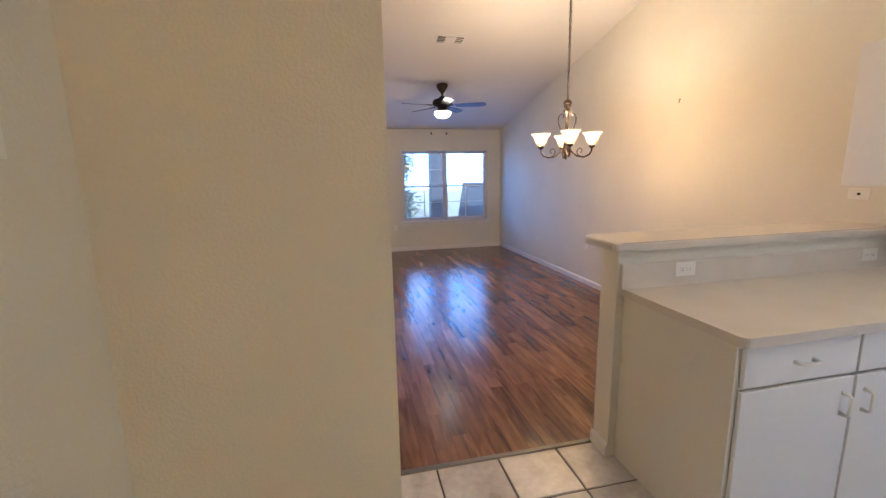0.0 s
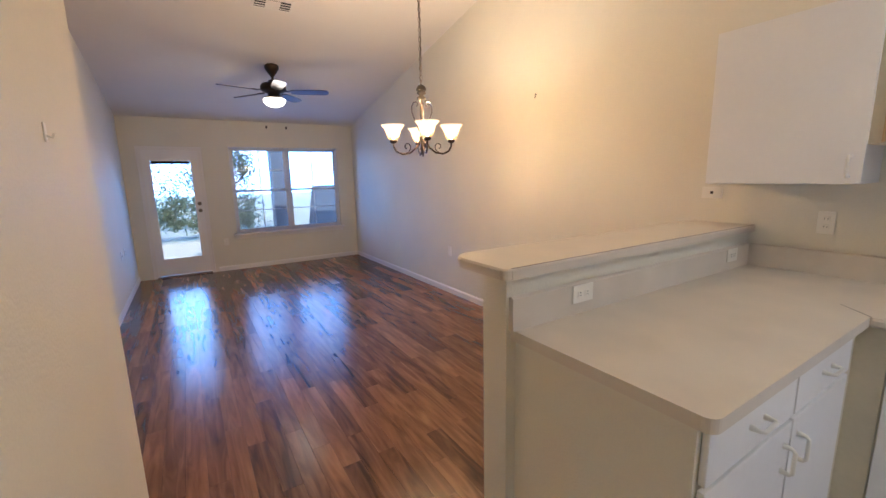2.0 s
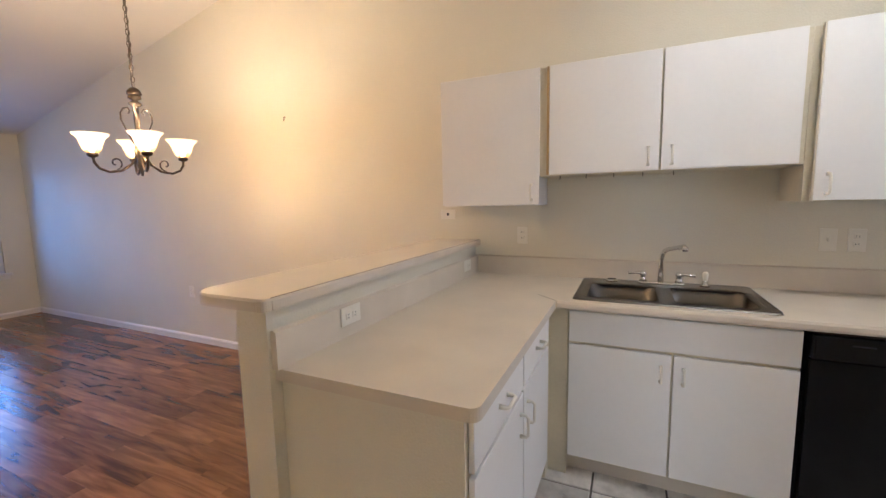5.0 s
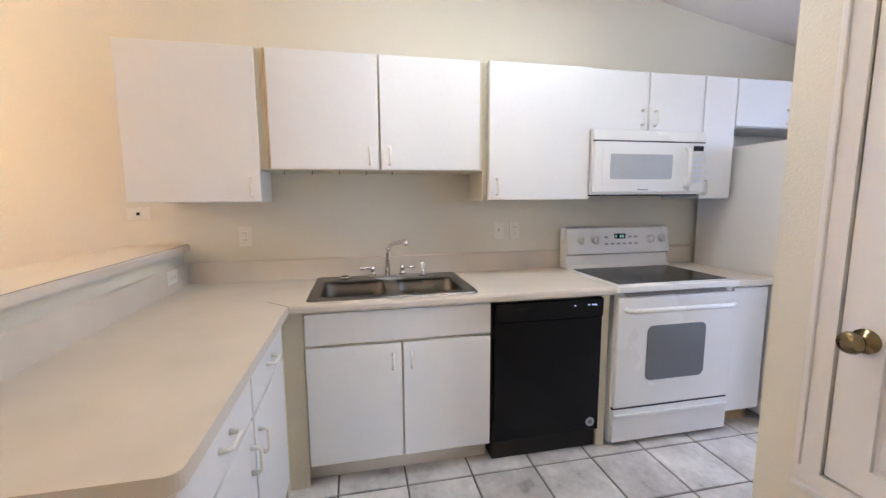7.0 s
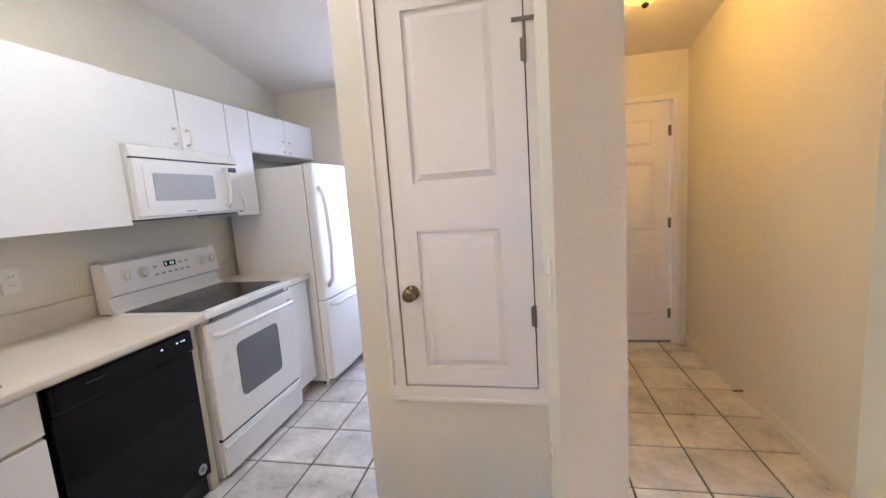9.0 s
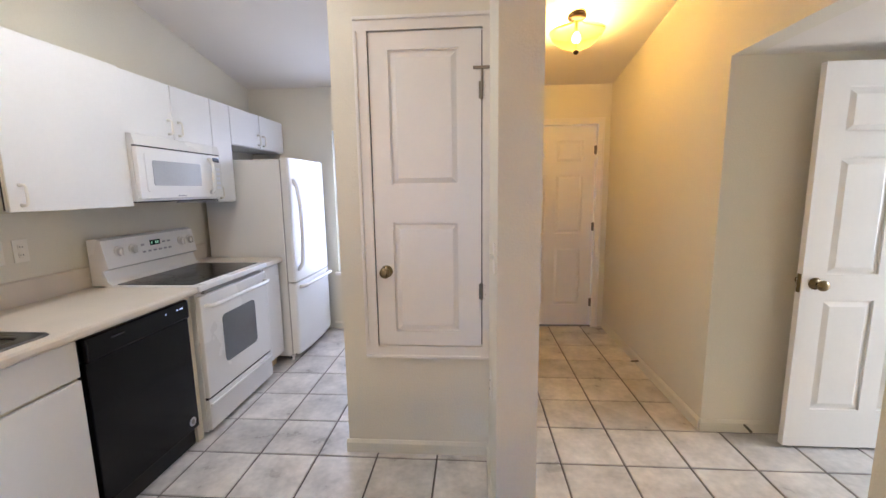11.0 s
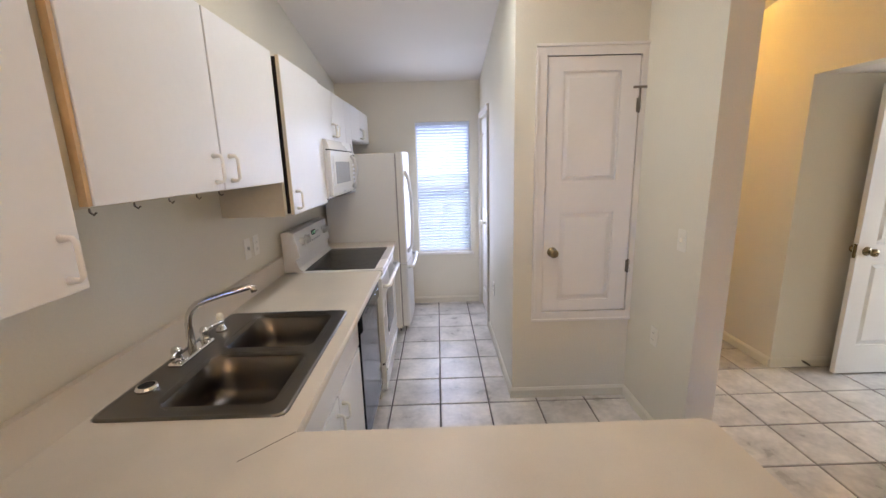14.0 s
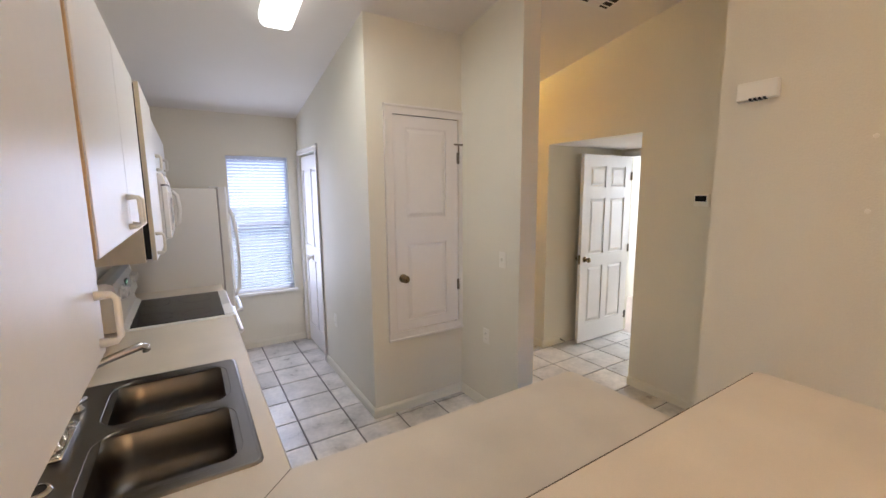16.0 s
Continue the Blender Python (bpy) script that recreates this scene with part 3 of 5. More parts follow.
for z in (1.02, 1.13):
    bm = bmesh.new()
    n = 14
    loft(bm, [[(0.548 + r * math.cos(2 * math.pi * i / n), y0 - q, z + r * math.sin(2 * math.pi * i / n)) for i in range(n)] for r, q in ((0.03, 0), (0.03, 0.008), (0.014, 0.012), (0.014, 0.03), (0.027, 0.04), (0.024, 0.06))])
    part("knob" if z < 1.1 else "deadbolt", bm, HINGE, leaf, "dark metal lock")
part("sill", one(-0.13, FAR - 0.02, -0.004, 0.61, FAR + 0.13, 0.022), HINGE, d)
fr = thing("trim_patio_door", "white frame around the patio door", "door frame", (0.24, FAR, 0), kind="structure")
casing(fr, "y", FAR, -1, -0.118, 0.598, 0.0, 1.948, 0.06)
for q in ((-0.132, 0.0, -0.111, 1.962), (0.591, 0.0, 0.612, 1.962), (-0.111, 1.94, 0.591, 1.962)):
    part("jamb", one(q[0], FAR + 0.052, q[1], q[2], FAR + 0.12, q[3]), DOORW, fr)

# ---- living room window ----
win = thing("window_living", "wide white double window with grilles and raised blinds", "window", (1.92, FAR, 0.6), kind="structure")
WX0, WX1, WZ0, WZ1 = 1.03, 2.815, 0.60, 2.02
wy = FAR + 0.07
bm = bmesh.new()
for a, b, c, e in ((WX0, WZ0, WX0 + 0.035, WZ1), (WX1 - 0.035, WZ0, WX1, WZ1), (WX0, WZ0, WX1, WZ0 + 0.035), (WX0, WZ1 - 0.035, WX1, WZ1), (1.90, WZ0, 1.945, WZ1)):
    box(bm, a, wy - 0.03, b, c, wy + 0.04, e)
wf = part("window_frame", bm, VINYL, win)
for sx0, sx1 in ((WX0 + 0.035, 1.90), (1.945, WX1 - 0.035)):
    for sz0, sz1, oy in ((WZ0 + 0.035, 1.315, -0.012), (1.29, WZ1 - 0.035, 0.014)):
        bm = bmesh.new()
        yy0, yy1 = wy + oy - 0.012, wy + oy + 0.012
        for a, b, c, e in ((sx0, sz0, sx0 + 0.028, sz1), (sx1 - 0.028, sz0, sx1, sz1), (sx0, sz0, sx1, sz0 + 0.03), (sx0, sz1 - 0.03, sx1, sz1)):
            box(bm, a, yy0, b, c, yy1, e)
        sash = part("sash", bm, VINYL, win)
        cx, cz = (sx0 + sx1) / 2, (sz0 + sz1) / 2
        bm = one(cx - 0.007, wy + oy - 0.006, sz0 + 0.03, cx + 0.007, wy + oy + 0.006, sz1 - 0.03)
        box(bm, sx0 + 0.028, wy + oy - 0.005, cz - 0.007, sx1 - 0.028, wy + oy + 0.005, cz + 0.007)
        part("grille", bm, VINYL, sash)
        gp = part("pane", one(sx0 + 0.028, wy + oy - 0.002, sz0 + 0.03, sx1 - 0.028, wy + oy + 0.002, sz1 - 0.03), GLASS, sash)
        gp.visible_shadow = False
part("window_sill", one(WX0 - 0.05, FAR - 0.055, WZ0 - 0.03, WX1 + 0.05, FAR + 0.045, WZ0 + 0.004, 0.006), TRIM, win)
part("apron", one(WX0 - 0.03, FAR - 0.016, WZ0 - 0.085, WX1 + 0.03, FAR, WZ0 - 0.031, 0.004), TRIM, win)


def blind(name, label, x0, x1, z0, z1, y, pitch, tilt, depth, group=""):
    """A venetian blind with head rail, slats, cords and bottom rail."""
    b = thing(name, label, "blind", ((x0 + x1) / 2, y, z0), group=group)
    part("head_rail", one(x0, y - 0.02, z1 - 0.035, x1, y + 0.02, z1, 0.003), SLAT, b)
    part("bottom_rail", one(x0, y - 0.012, z0, x1, y + 0.012, z0 + 0.014, 0.003), SLAT, b)
    n = int((z1 - z0 - 0.055) / pitch)
    pitch = (z1 - z0 - 0.055) / n
    c, s = math.cos(radians(tilt)) * depth / 2, math.sin(radians(tilt)) * depth / 2
    me = None
    for i in range(n):
        z = z0 + 0.02 + (i + 0.5) * pitch
        if me is None:
            h = (x1 - x0) / 2 - 0.004
            out = [(-c, -s), (0, 0.0012), (c, s), (c, s - 0.0012), (0, 0), (-c, -s - 0.0012)]
            bm = prism(bmesh.new(), out, "x", -h, h)
            me = bpy.data.meshes.new("slat")
            bmesh.ops.recalc_face_normals(bm, faces=bm.faces)
            bm.to_mesh(me)
            bm.free()
            me.materials.append(SLAT)
        o = new("slat", me)
        o.parent = b
        o.location = (0, 0, z - z0)
    for x in (x0 + 0.1, (x0 + x1) / 2, x1 - 0.1):
        part("cord", tube([(x, y - 0.012, z0), (x, y - 0.012, z1)], 0.001, 4), SLAT, b)
    return b


blind("window_blind", "white venetian blind with slats open level", WX0 + 0.01, 1.92, WZ0 + 0.012, WZ1 - 0.002, FAR + 0.012, 0.0254, 0, 0.022, "living room blinds")
blind("window_blind", "white venetian blind with slats open level", 1.925, WX1 - 0.01, WZ0 + 0.012, WZ1 - 0.002, FAR + 0.012, 0.0254, 0, 0.022, "living room blinds")

# kitchen window
win = thing("window_kitchen", "narrow white kitchen window behind a lowered blind", "window", (1.97, BACK, 0.62), kind="structure")
bm = bmesh.new()
ky = BACK - 0.08
for a, b, c, e in ((1.67, 0.62, 1.69, 2.065), (2.25, 0.62, 2.27, 2.065), (1.67, 0.62, 2.27, 0.64), (1.67, 2.045, 2.27, 2.065), (1.69, 1.335, 2.25, 1.365)):
    box(bm, a, ky - 0.03, b, c, ky + 0.02, e)
part("window_frame", bm, VINYL, win)
for z0, z1 in ((0.64, 1.335), (1.365, 2.045)):
    gp = part("pane", one(1.69, ky - 0.008, z0, 2.25, ky - 0.004, z1), GLASS, win)
    gp.visible_shadow = False
part("window_sill", one(1.64, BACK - 0.05, 0.585, 2.30, BACK + 0.04, 0.618, 0.006), TRIM, win)
blind("kitchen_blind", "white venetian blind lowered over the kitchen window", 1.675, 2.265, 0.625, 2.06, BACK - 0.02, 0.032, 46, 0.036)

# ---- kitchen ----
CZ = 0.925        # worktop height
CF = 2.47         # face of base cabinet doors along the wall
PF = 2.16         # face of peninsula cabinet doors
HWY0, HWY1 = 2.795, 2.925   # half wall under the bar
PEX = 1.345        # peninsula end panel


def pull(parent, at, along, out, length=0.085, rise=0.03):
    """A white bow handle; along and out are unit vectors."""
    a, o, p = Vector(along), Vector(out), Vector(at)
    h = length / 2
    pts = [p - a * h, p - a * h + o * rise * 0.75, p - a * (h * 0.8) + o * rise, p + a * (h * 0.8) + o * rise, p + a * h + o * rise * 0.75, p + a * h]
    part("handle", tube(pts, [0.009, 0.006, 0.006, 0.006, 0.006, 0.009], 8), PULL, parent, "white plastic pull", True)


def slab_x(parent, x, y0, y1, z0, z1, name="door", t=0.018):
    """A flat door or drawer front facing -x."""
    return part(name, one(x, y0 + 0.002, z0, x + t, y1 - 0.002, z1, 0.0025), CABW, parent)


def slab_y(parent, y, x0, x1, z0, z1, name="door", t=0.018):
    return part(name, one(x0 + 0.002, y, z0, x1 - 0.002, y + t, z1, 0.0025), CABW, parent)


# half wall and bar top
hw = one(1.29, HWY0, -0.02, KX, HWY1, 1.115)
struct("wall_half", hw, PAINT, "cream painted half wall under the breakfast bar")
baseboard(1.29, HWY1, KX - 0.013, HWY1, "+y")
baseboard(1.29, HWY0, 1.29, HWY1 + 0.013, "-x", mat=TRIM)
bar = thing("bar_top", "beige laminate breakfast bar top with a rounded corner", "counter", (2.2, 2.9, 1.115))
out = [(KX - 0.002, 2.76), (KX - 0.002, 3.10)]
for i in range(9):
    a = radians(90 + 90 * i / 8)
    out.append((1.255 + 0.09 + 0.09 * math.cos(a), 3.10 - 0.09 + 0.09 * math.sin(a)))
for i in range(5):
    a = radians(180 + 90 * i / 4)
    out.append((1.255 + 0.02 + 0.02 * math.cos(a), 2.76 + 0.02 + 0.02 * math.sin(a)))
bm = bmesh.new()


def inset_ring(ring, d, z):
    n = len(ring)
    cx, cy = sum(p[0] for p in ring) / n, sum(p[1] for p in ring) / n
    return [(x + (d if x < cx else -d), y + (d if y < cy else -d), z) for x, y in ring]


loft(bm, [[(x, y, 1.116) for x, y in out], [(x, y, 1.148) for x, y in out], inset_ring(out, 0.004, 1.154)])
part("top", bm, LAMIN, bar)
part("edge_band", one(1.285, 2.7575, 1.117, KX - 0.004, 2.7605, 1.147), LAMIN, bar)
part("edge_seam", one(1.285, 2.7632, 1.1535, KX - 0.004, 2.7655, 1.1546), SEAM, bar, "dark seam along the front edge")
part("end_band", one(1.2525, 2.79, 1.117, 1.2555, 3.0, 1.147), LAMIN, bar)

# base cabinets of the peninsula
pc = thing("peninsula_cabinet", "white base cabinet with two drawers and two doors, closed", "cabinet", (1.9, 2.45, 0))
bm = one(PEX, PF + 0.02, 0.10, 2.45, 2.765, CZ - 0.038)
part("body", bm, CABC, pc)
part("end_panel", one(PEX - 0.012, PF + 0.02, 0.0, PEX, HWY0 - 0.002, CZ - 0.038), PAINT, pc)
part("toe_kick", one(PEX + 0.002, PF + 0.09, -0.004, 2.50, PF + 0.1, 0.10), DARK, pc)
for a, b in ((1.35, 1.88), (1.89, 2.40)):
    dr = slab_y(pc, PF, a, b, 0.722, CZ - 0.05, "drawer_front")
    pull(dr, ((a + b) / 2, PF, 0.80), (1, 0, 0), (0, -1, 0))
    dd = slab_y(pc, PF, a, b, 0.11, 0.707)
    pull(dd, (b - 0.05 if a < 1.6 else a + 0.05, PF, 0.60), (0, 0, 1), (0, -1, 0))
part("corner_filler", one(2.405, PF + 0.012, 0.0, CF + 0.03, PF + 0.03, CZ - 0.038), CABC, pc)

# sink base, dishwasher, range, narrow cabinet
sb = thing("sink_cabinet", "white sink base cabinet with two doors, closed", "cabinet", (2.8, 1.62, 0))
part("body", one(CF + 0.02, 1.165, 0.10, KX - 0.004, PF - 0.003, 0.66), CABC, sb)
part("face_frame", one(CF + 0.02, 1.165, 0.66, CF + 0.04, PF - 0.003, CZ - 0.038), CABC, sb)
part("toe_kick", one(CF + 0.08, 1.165, -0.004, CF + 0.09, PF + 0.08, 0.10), LAMIN, sb)
slab_x(sb, CF, 1.165, 2.075, 0.722, CZ - 0.05, "false_front")
for a, b, hy in ((1.165, 1.617, 1.575), (1.623, 2.075, 1.665)):
    dd = slab_x(sb, CF, a, b, 0.115, 0.707)
    pull(dd, (CF, hy, 0.615), (0, 0, 1), (-1, 0, 0), 0.07)
part("corner_filler", one(CF + 0.012, 2.08, 0.0, CF + 0.019, PF + 0.02, CZ - 0.038), CABC, sb)

dw = thing("dishwasher", "glossy black built-in dishwasher", "dishwasher", (2.8, 0.84, 0))
part("body", one(CF + 0.03, 0.535, 0.0, KX - 0.01, 1.145, CZ - 0.045), DARK, dw)
part("door_panel", one(CF - 0.005, 0.535, 0.115, CF + 0.03, 1.145, 0.765, 0.004), BLACK, dw)
cp = part("control_panel", one(CF - 0.02, 0.535, 0.768, CF + 0.03, 1.145, CZ - 0.05, 0.012, 3), BLACK, dw)
part("toe_panel", one(CF + 0.05, 0.54, 0.0, CF + 0.06, 1.14, 0.11), DARK, dw)
for y in (0.585, 0.60, 0.625, 0.705):
    part("indicator", one(CF - 0.0225, y, 0.838, CF - 0.0195, y + 0.007, 0.842), LED_B, cp)
part("name_mark", one(CF - 0.0225, 0.96, 0.838, CF - 0.0195, 1.03, 0.844), RINGM, cp)
bm = bmesh.new()
n = 20
loft(bm, [[(CF - q, 0.585 + r * math.cos(2 * math.pi * i / n), 0.165 + r * math.sin(2 * math.pi * i / n)) for i in range(n)] for r, q in ((0.026, 0.004), (0.026, 0.0065))])
part("sticker", bm, SLAT, dw, "round white sticker")
bm = bmesh.new()
loft(bm, [[(CF - q, 0.585 + r * math.cos(2 * math.pi * i / n), 0.165 + r * math.sin(2 * math.pi * i / n)) for i in range(n)] for r, q in ((0.013, 0.0064), (0.013, 0.0075))])
part("sticker_mark", bm, GREYTXT, dw)
sp = thing("filler_strip", "cream filler strip between dishwasher and range", "filler", (2.8, 0.5, 0))
part("strip", one(CF + 0.015, 0.482, 0.0, KX - 0.01, 0.531, CZ - 0.04), CABC, sp)

RY0, RY1, RF = -0.305, 0.462, 2.44
rg = thing("range", "white electric range with black glass cooktop", "stove", (2.8, 0.08, 0))
part("body", one(RF + 0.03, RY0, 0.02, KX - 0.02, RY1, 0.895), APPL, rg)
ct = part("cooktop", one(RF - 0.012, RY0 - 0.003, 0.895, KX - 0.10, RY1 + 0.003, 0.932, 0.008, 3), APPL, rg)
part("cooktop_glass", one(RF + 0.045, RY0 + 0.03, 0.930, KX - 0.15, RY1 - 0.03, 0.9355, 0.002), BLACK, ct, "black glass cooktop")
for bx, by, r in ((2.63, -0.11, 0.105), (2.63, 0.27, 0.08), (2.86, -0.11, 0.08), (2.86, 0.27, 0.105)):
    bm = bmesh.new()
    nn = 28
    rows = [[bm.verts.new((bx + q * math.cos(2 * math.pi * i / nn), by + q * math.sin(2 * math.pi * i / nn), 0.9362)) for i in range(nn)] for q in (r - 0.0025, r)]
    for i in range(nn):
        bm.faces.new((rows[0][i], rows[0][(i + 1) % nn], rows[1][(i + 1) % nn], rows[1][i]))
    part("burner_ring", bm, RINGM, ct)
bm = prism(bmesh.new(), [(KX - 0.15, 0.93), (KX - 0.02, 0.93), (KX - 0.02, 1.20), (KX - 0.07, 1.205), (KX - 0.105, 1.195), (KX - 0.135, 1.03), (KX - 0.10, 1.015), (KX - 0.12, 0.955)], "y", RY0, RY1)
bg = part("backguard", bm, APPL, rg)


def guard_x(z):
    return KX - 0.135 + (z - 1.03) * 0.03 / 0.165


for y in (0.36, 0.255, -0.165, -0.25):
    bm = bmesh.new()
    x, z = guard_x(1.12), 1.12
    n = 18
    loft(bm, [[(x - q, y + r * math.cos(2 * math.pi * i / n), z + r * math.sin(2 * math.pi * i / n)) for i in range(n)] for r, q in ((0.034, -0.004), (0.034, 0.004), (0.026, 0.008), (0.023, 0.026))])
    box(bm, x - 0.036, y - 0.005, z - 0.022, x - 0.02, y + 0.005, z + 0.022, 0.002)
    part("control_knob", bm, APPL, bg)
part("clock_display", one(guard_x(1.14) - 0.006, 0.035, 1.125, guard_x(1.14) + 0.02, 0.115, 1.158), BLACK, bg)
for k in range(4):
    if k != 1:
        part("digit", one(guard_x(1.14) - 0.008, 0.102 - k * 0.017, 1.133, guard_x(1.14) - 0.005, 0.110 - k * 0.017, 1.15), LED_G, bg)
for k in range(6):
    for q in range(2):
        if not (0.02 < 0.17 - 0.045 * k < 0.13 and q == 1):
            part("button", one(guard_x(1.10 + 0.04 * q) - 0.003, 0.165 - 0.045 * k, 1.085 + 0.045 * q, guard_x(1.1) + 0.02, 0.19 - 0.045 * k, 1.097 + 0.045 * q), GREYTXT, bg)
od = part("oven_door", one(RF, RY0 + 0.004, 0.235, RF + 0.03, RY1 - 0.004, 0.865, 0.008, 3), APPL, rg)
bm = bmesh.new()
ring = rounded(-0.11, 0.385, 0.27, 0.70, 0.035, 0)
loft(bm, [[(RF - 0.003, u, v) for u, v, _ in ring], [(RF + 0.01, u, v) for u, v, _ in ring]])
part("oven_window", bm, OVENGL, od, "grey tinted oven window")
hb = tube([(RF, RY0 + 0.05, 0.80), (RF - 0.035, RY0 + 0.05, 0.80), (RF - 0.045, RY0 + 0.08, 0.80), (RF - 0.045, RY1 - 0.08, 0.80), (RF - 0.035, RY1 - 0.05, 0.80), (RF, RY1 - 0.05, 0.80)], 0.014, 10)
part("oven_handle", hb, APPL, od, "white bar handle", True)
for z in (0.872, 0.884):
    part("vent_slot", one(RF + 0.008, RY0 + 0.06, z - 0.003, RF + 0.032, RY1 - 0.06, z + 0.003), GASKET, rg)
part("drawer", one(RF + 0.004, RY0 + 0.004, 0.03, RF + 0.03, RY1 - 0.004, 0.222, 0.006, 3), APPL, rg)
part("drawer_lip", one(RF - 0.008, RY0 + 0.01, 0.175, RF + 0.006, RY1 - 0.01, 0.198, 0.005), APPL, rg)
# Dark strip painted as the shade between oven door and drawer.
part("gap_shade_line", one(RF + 0.012, RY0 + 0.006, 0.222, RF + 0.03, RY1 - 0.006, 0.235), DARK, rg)

nc = thing("narrow_cabinet", "narrow white base cabinet beside the range", "cabinet", (2.8, -0.45, 0))
part("body", one(CF + 0.02, -0.57, 0.10, KX - 0.01, -0.312, CZ - 0.038), CABC, nc)
slab_x(nc, CF, -0.565, -0.315, 0.115, CZ - 0.05)
part("toe_kick", one(CF + 0.08, -0.57, -0.004, CF + 0.09, -0.315, 0.10), RAWWOOD, nc)

# fridge
FF = 2.345
fg = thing("refrigerator", "white bottom-freezer refrigerator, doors closed", "refrigerator", (2.75, -1.0, 0))
part("body", one(FF + 0.075, -1.37, 0.05, KX - 0.04, -0.60, 1.725, 0.008), FRIDGE, fg)
part("gasket", one(FF + 0.062, -1.362, 0.07, FF + 0.076, -0.606, 1.72), GASKET, fg)
for z0, z1, nm in ((0.71, 1.735, "fridge_door"), (0.075, 0.698, "freezer_drawer")):
    ring = [(FF + 0.062, -1.372), (FF + 0.062, -0.598), (FF + 0.016, -0.598), (FF + 0.004, -0.606)] + [(FF - 0.016 * math.sin(math.pi * k / 8), -0.62 - 0.73 * k / 8) for k in range(9)] + [(FF + 0.004, -1.364), (FF + 0.016, -1.372)]
    bm = loft(bmesh.new(), [[(x, y, z0) for x, y in ring], [(x, y, z1) for x, y in ring]])
    fd = part(nm, bm, FRIDGE, fg)
    if z0 > 0.5:
        part("handle", tube([(FF - 0.002, -0.66, 0.80), (FF - 0.045, -0.66, 0.86), (FF - 0.06, -0.66, 1.10), (FF - 0.055, -0.66, 1.35), (FF - 0.035, -0.66, 1.50), (FF - 0.002, -0.66, 1.56)], 0.016, 10), APPL, fd, "curved white handle", True)
    else:
        part("handle", tube([(FF - 0.002, -0.66, 0.655), (FF - 0.05, -0.68, 0.66), (FF - 0.055, -0.98, 0.66), (FF - 0.05, -1.29, 0.66), (FF - 0.002, -1.31, 0.655)], 0.016, 10), APPL, fd, "white drawer handle", True)
for y in (-0.65, -1.31):
    part("foot", lathe([(0.022, 0), (0.022, 0.03), (0.03, 0.035), (0.03, 0.06)], (FF + 0.10, y, 0), 12), APPL, fg)
part("kick_grille", one(FF + 0.09, -1.36, 0.02, FF + 0.10, -0.61, 0.06), DARK, fg)
part("top_hinge", one(FF + 0.02, -1.36, 1.735, FF + 0.10, -1.30, 1.75, 0.003), APPL, fg)


# worktop with a hole for the sink
wt = thing("kitchen_worktop", "beige speckled laminate worktop with grey backsplash", "worktop", (2.4, 1.6, CZ - 0.038))
SX0, SX1, SY0, SY1 = 2.53, 2.99, 1.255, 2.035
W0, W1 = CF - 0.025, KX
z0, z1 = CZ - 0.038, CZ
for q in ((W0, 0.468, W1 - 0.002, SY0), (W0, SY0, SX0, SY1), (SX1, SY0, W1 - 0.002, SY1), (W0, SY1, W1 - 0.002, HWY0 - 0.002)):
    part("top_section", one(q[0], q[1], z0, q[2], q[3], z1), LAMIN, wt)
out = [(1.31, HWY0 - 0.002), (W0, HWY0 - 0.002), (W0, PF - 0.025)] + [(1.31 + 0.03 - 0.03 * math.sin(radians(90 * k / 5)), PF - 0.025 + 0.03 - 0.03 * math.cos(radians(90 * k / 5))) for k in range(6)]
bm = prism(bmesh.new(), out, "z", z0, z1)
part("top_peninsula", bm, LAMIN, wt)
bm = prism(bmesh.new(), [(W0, z0 + 0.002), (W0 - 0.006, z0 + 0.01), (W0 - 0.006, z1 - 0.01), (W0, z1 + 0.0005)], "y", 0.468, PF - 0.032)
part("front_edge", bm, LAMIN, wt)
part("top_short", one(CF - 0.028, -0.585, z0, W1 - 0.002, -0.313, z1, 0.004), LAMIN, wt)
bm = prism(bmesh.new(), [(KX - 0.022, z1), (KX - 0.002, z1), (KX - 0.002, 1.045), (KX - 0.012, 1.05), (KX - 0.022, 1.042)], "y", 0.468, HWY0 - 0.024)
part("backsplash", bm, LAMIN, wt)
bm = prism(bmesh.new(), [(HWY0 - 0.024, z1), (HWY0 - 0.002, z1), (HWY0 - 0.002, 1.045), (HWY0 - 0.012, 1.05), (HWY0 - 0.024, 1.042)], "x", 1.30, KX - 0.002)
part("backsplash", bm, LAMIN, wt)
bm = prism(bmesh.new(), [(KX - 0.022, z1), (KX - 0.002, z1), (KX - 0.002, 1.045), (KX - 0.012, 1.05), (KX - 0.022, 1.042)], "y", -0.585, -0.313)
part("backsplash", bm, LAMIN, wt)

bm = prism(bmesh.new(), [(W0 + 0.002, PF - 0.0265), (W0 + 0.11, PF + 0.0815), (W0 + 0.109, PF + 0.083), (W0 + 0.0005, PF - 0.025)], "z", z1 - 0.001, z1 + 0.0006)
part("mitre_seam", bm, SEAM, wt, "dark mitre joint at the inner corner")

# sink
sk = thing("kitchen_sink", "stainless steel double bowl sink set in the worktop", "sink", (2.78, 1.645, CZ))
bm = bmesh.new()
ZR = CZ + 0.006
RX0, RX1, QY0, QY1 = 2.505, 3.065, 1.225, 2.06
bowls = ((2.55, 1.265, 2.925, 1.622), (2.55, 1.663, 2.925, 2.020))
# deck with two cut-outs
gx, gy = (RX0, 2.562, 2.91, RX1), (QY0, 1.28, 1.607, 1.678, 2.005, QY1)
grid = {(a, b, z): bm.verts.new((gx[a], gy[b], z)) for a in range(4) for b in range(6) for z in (CZ + 0.0005, ZR)}
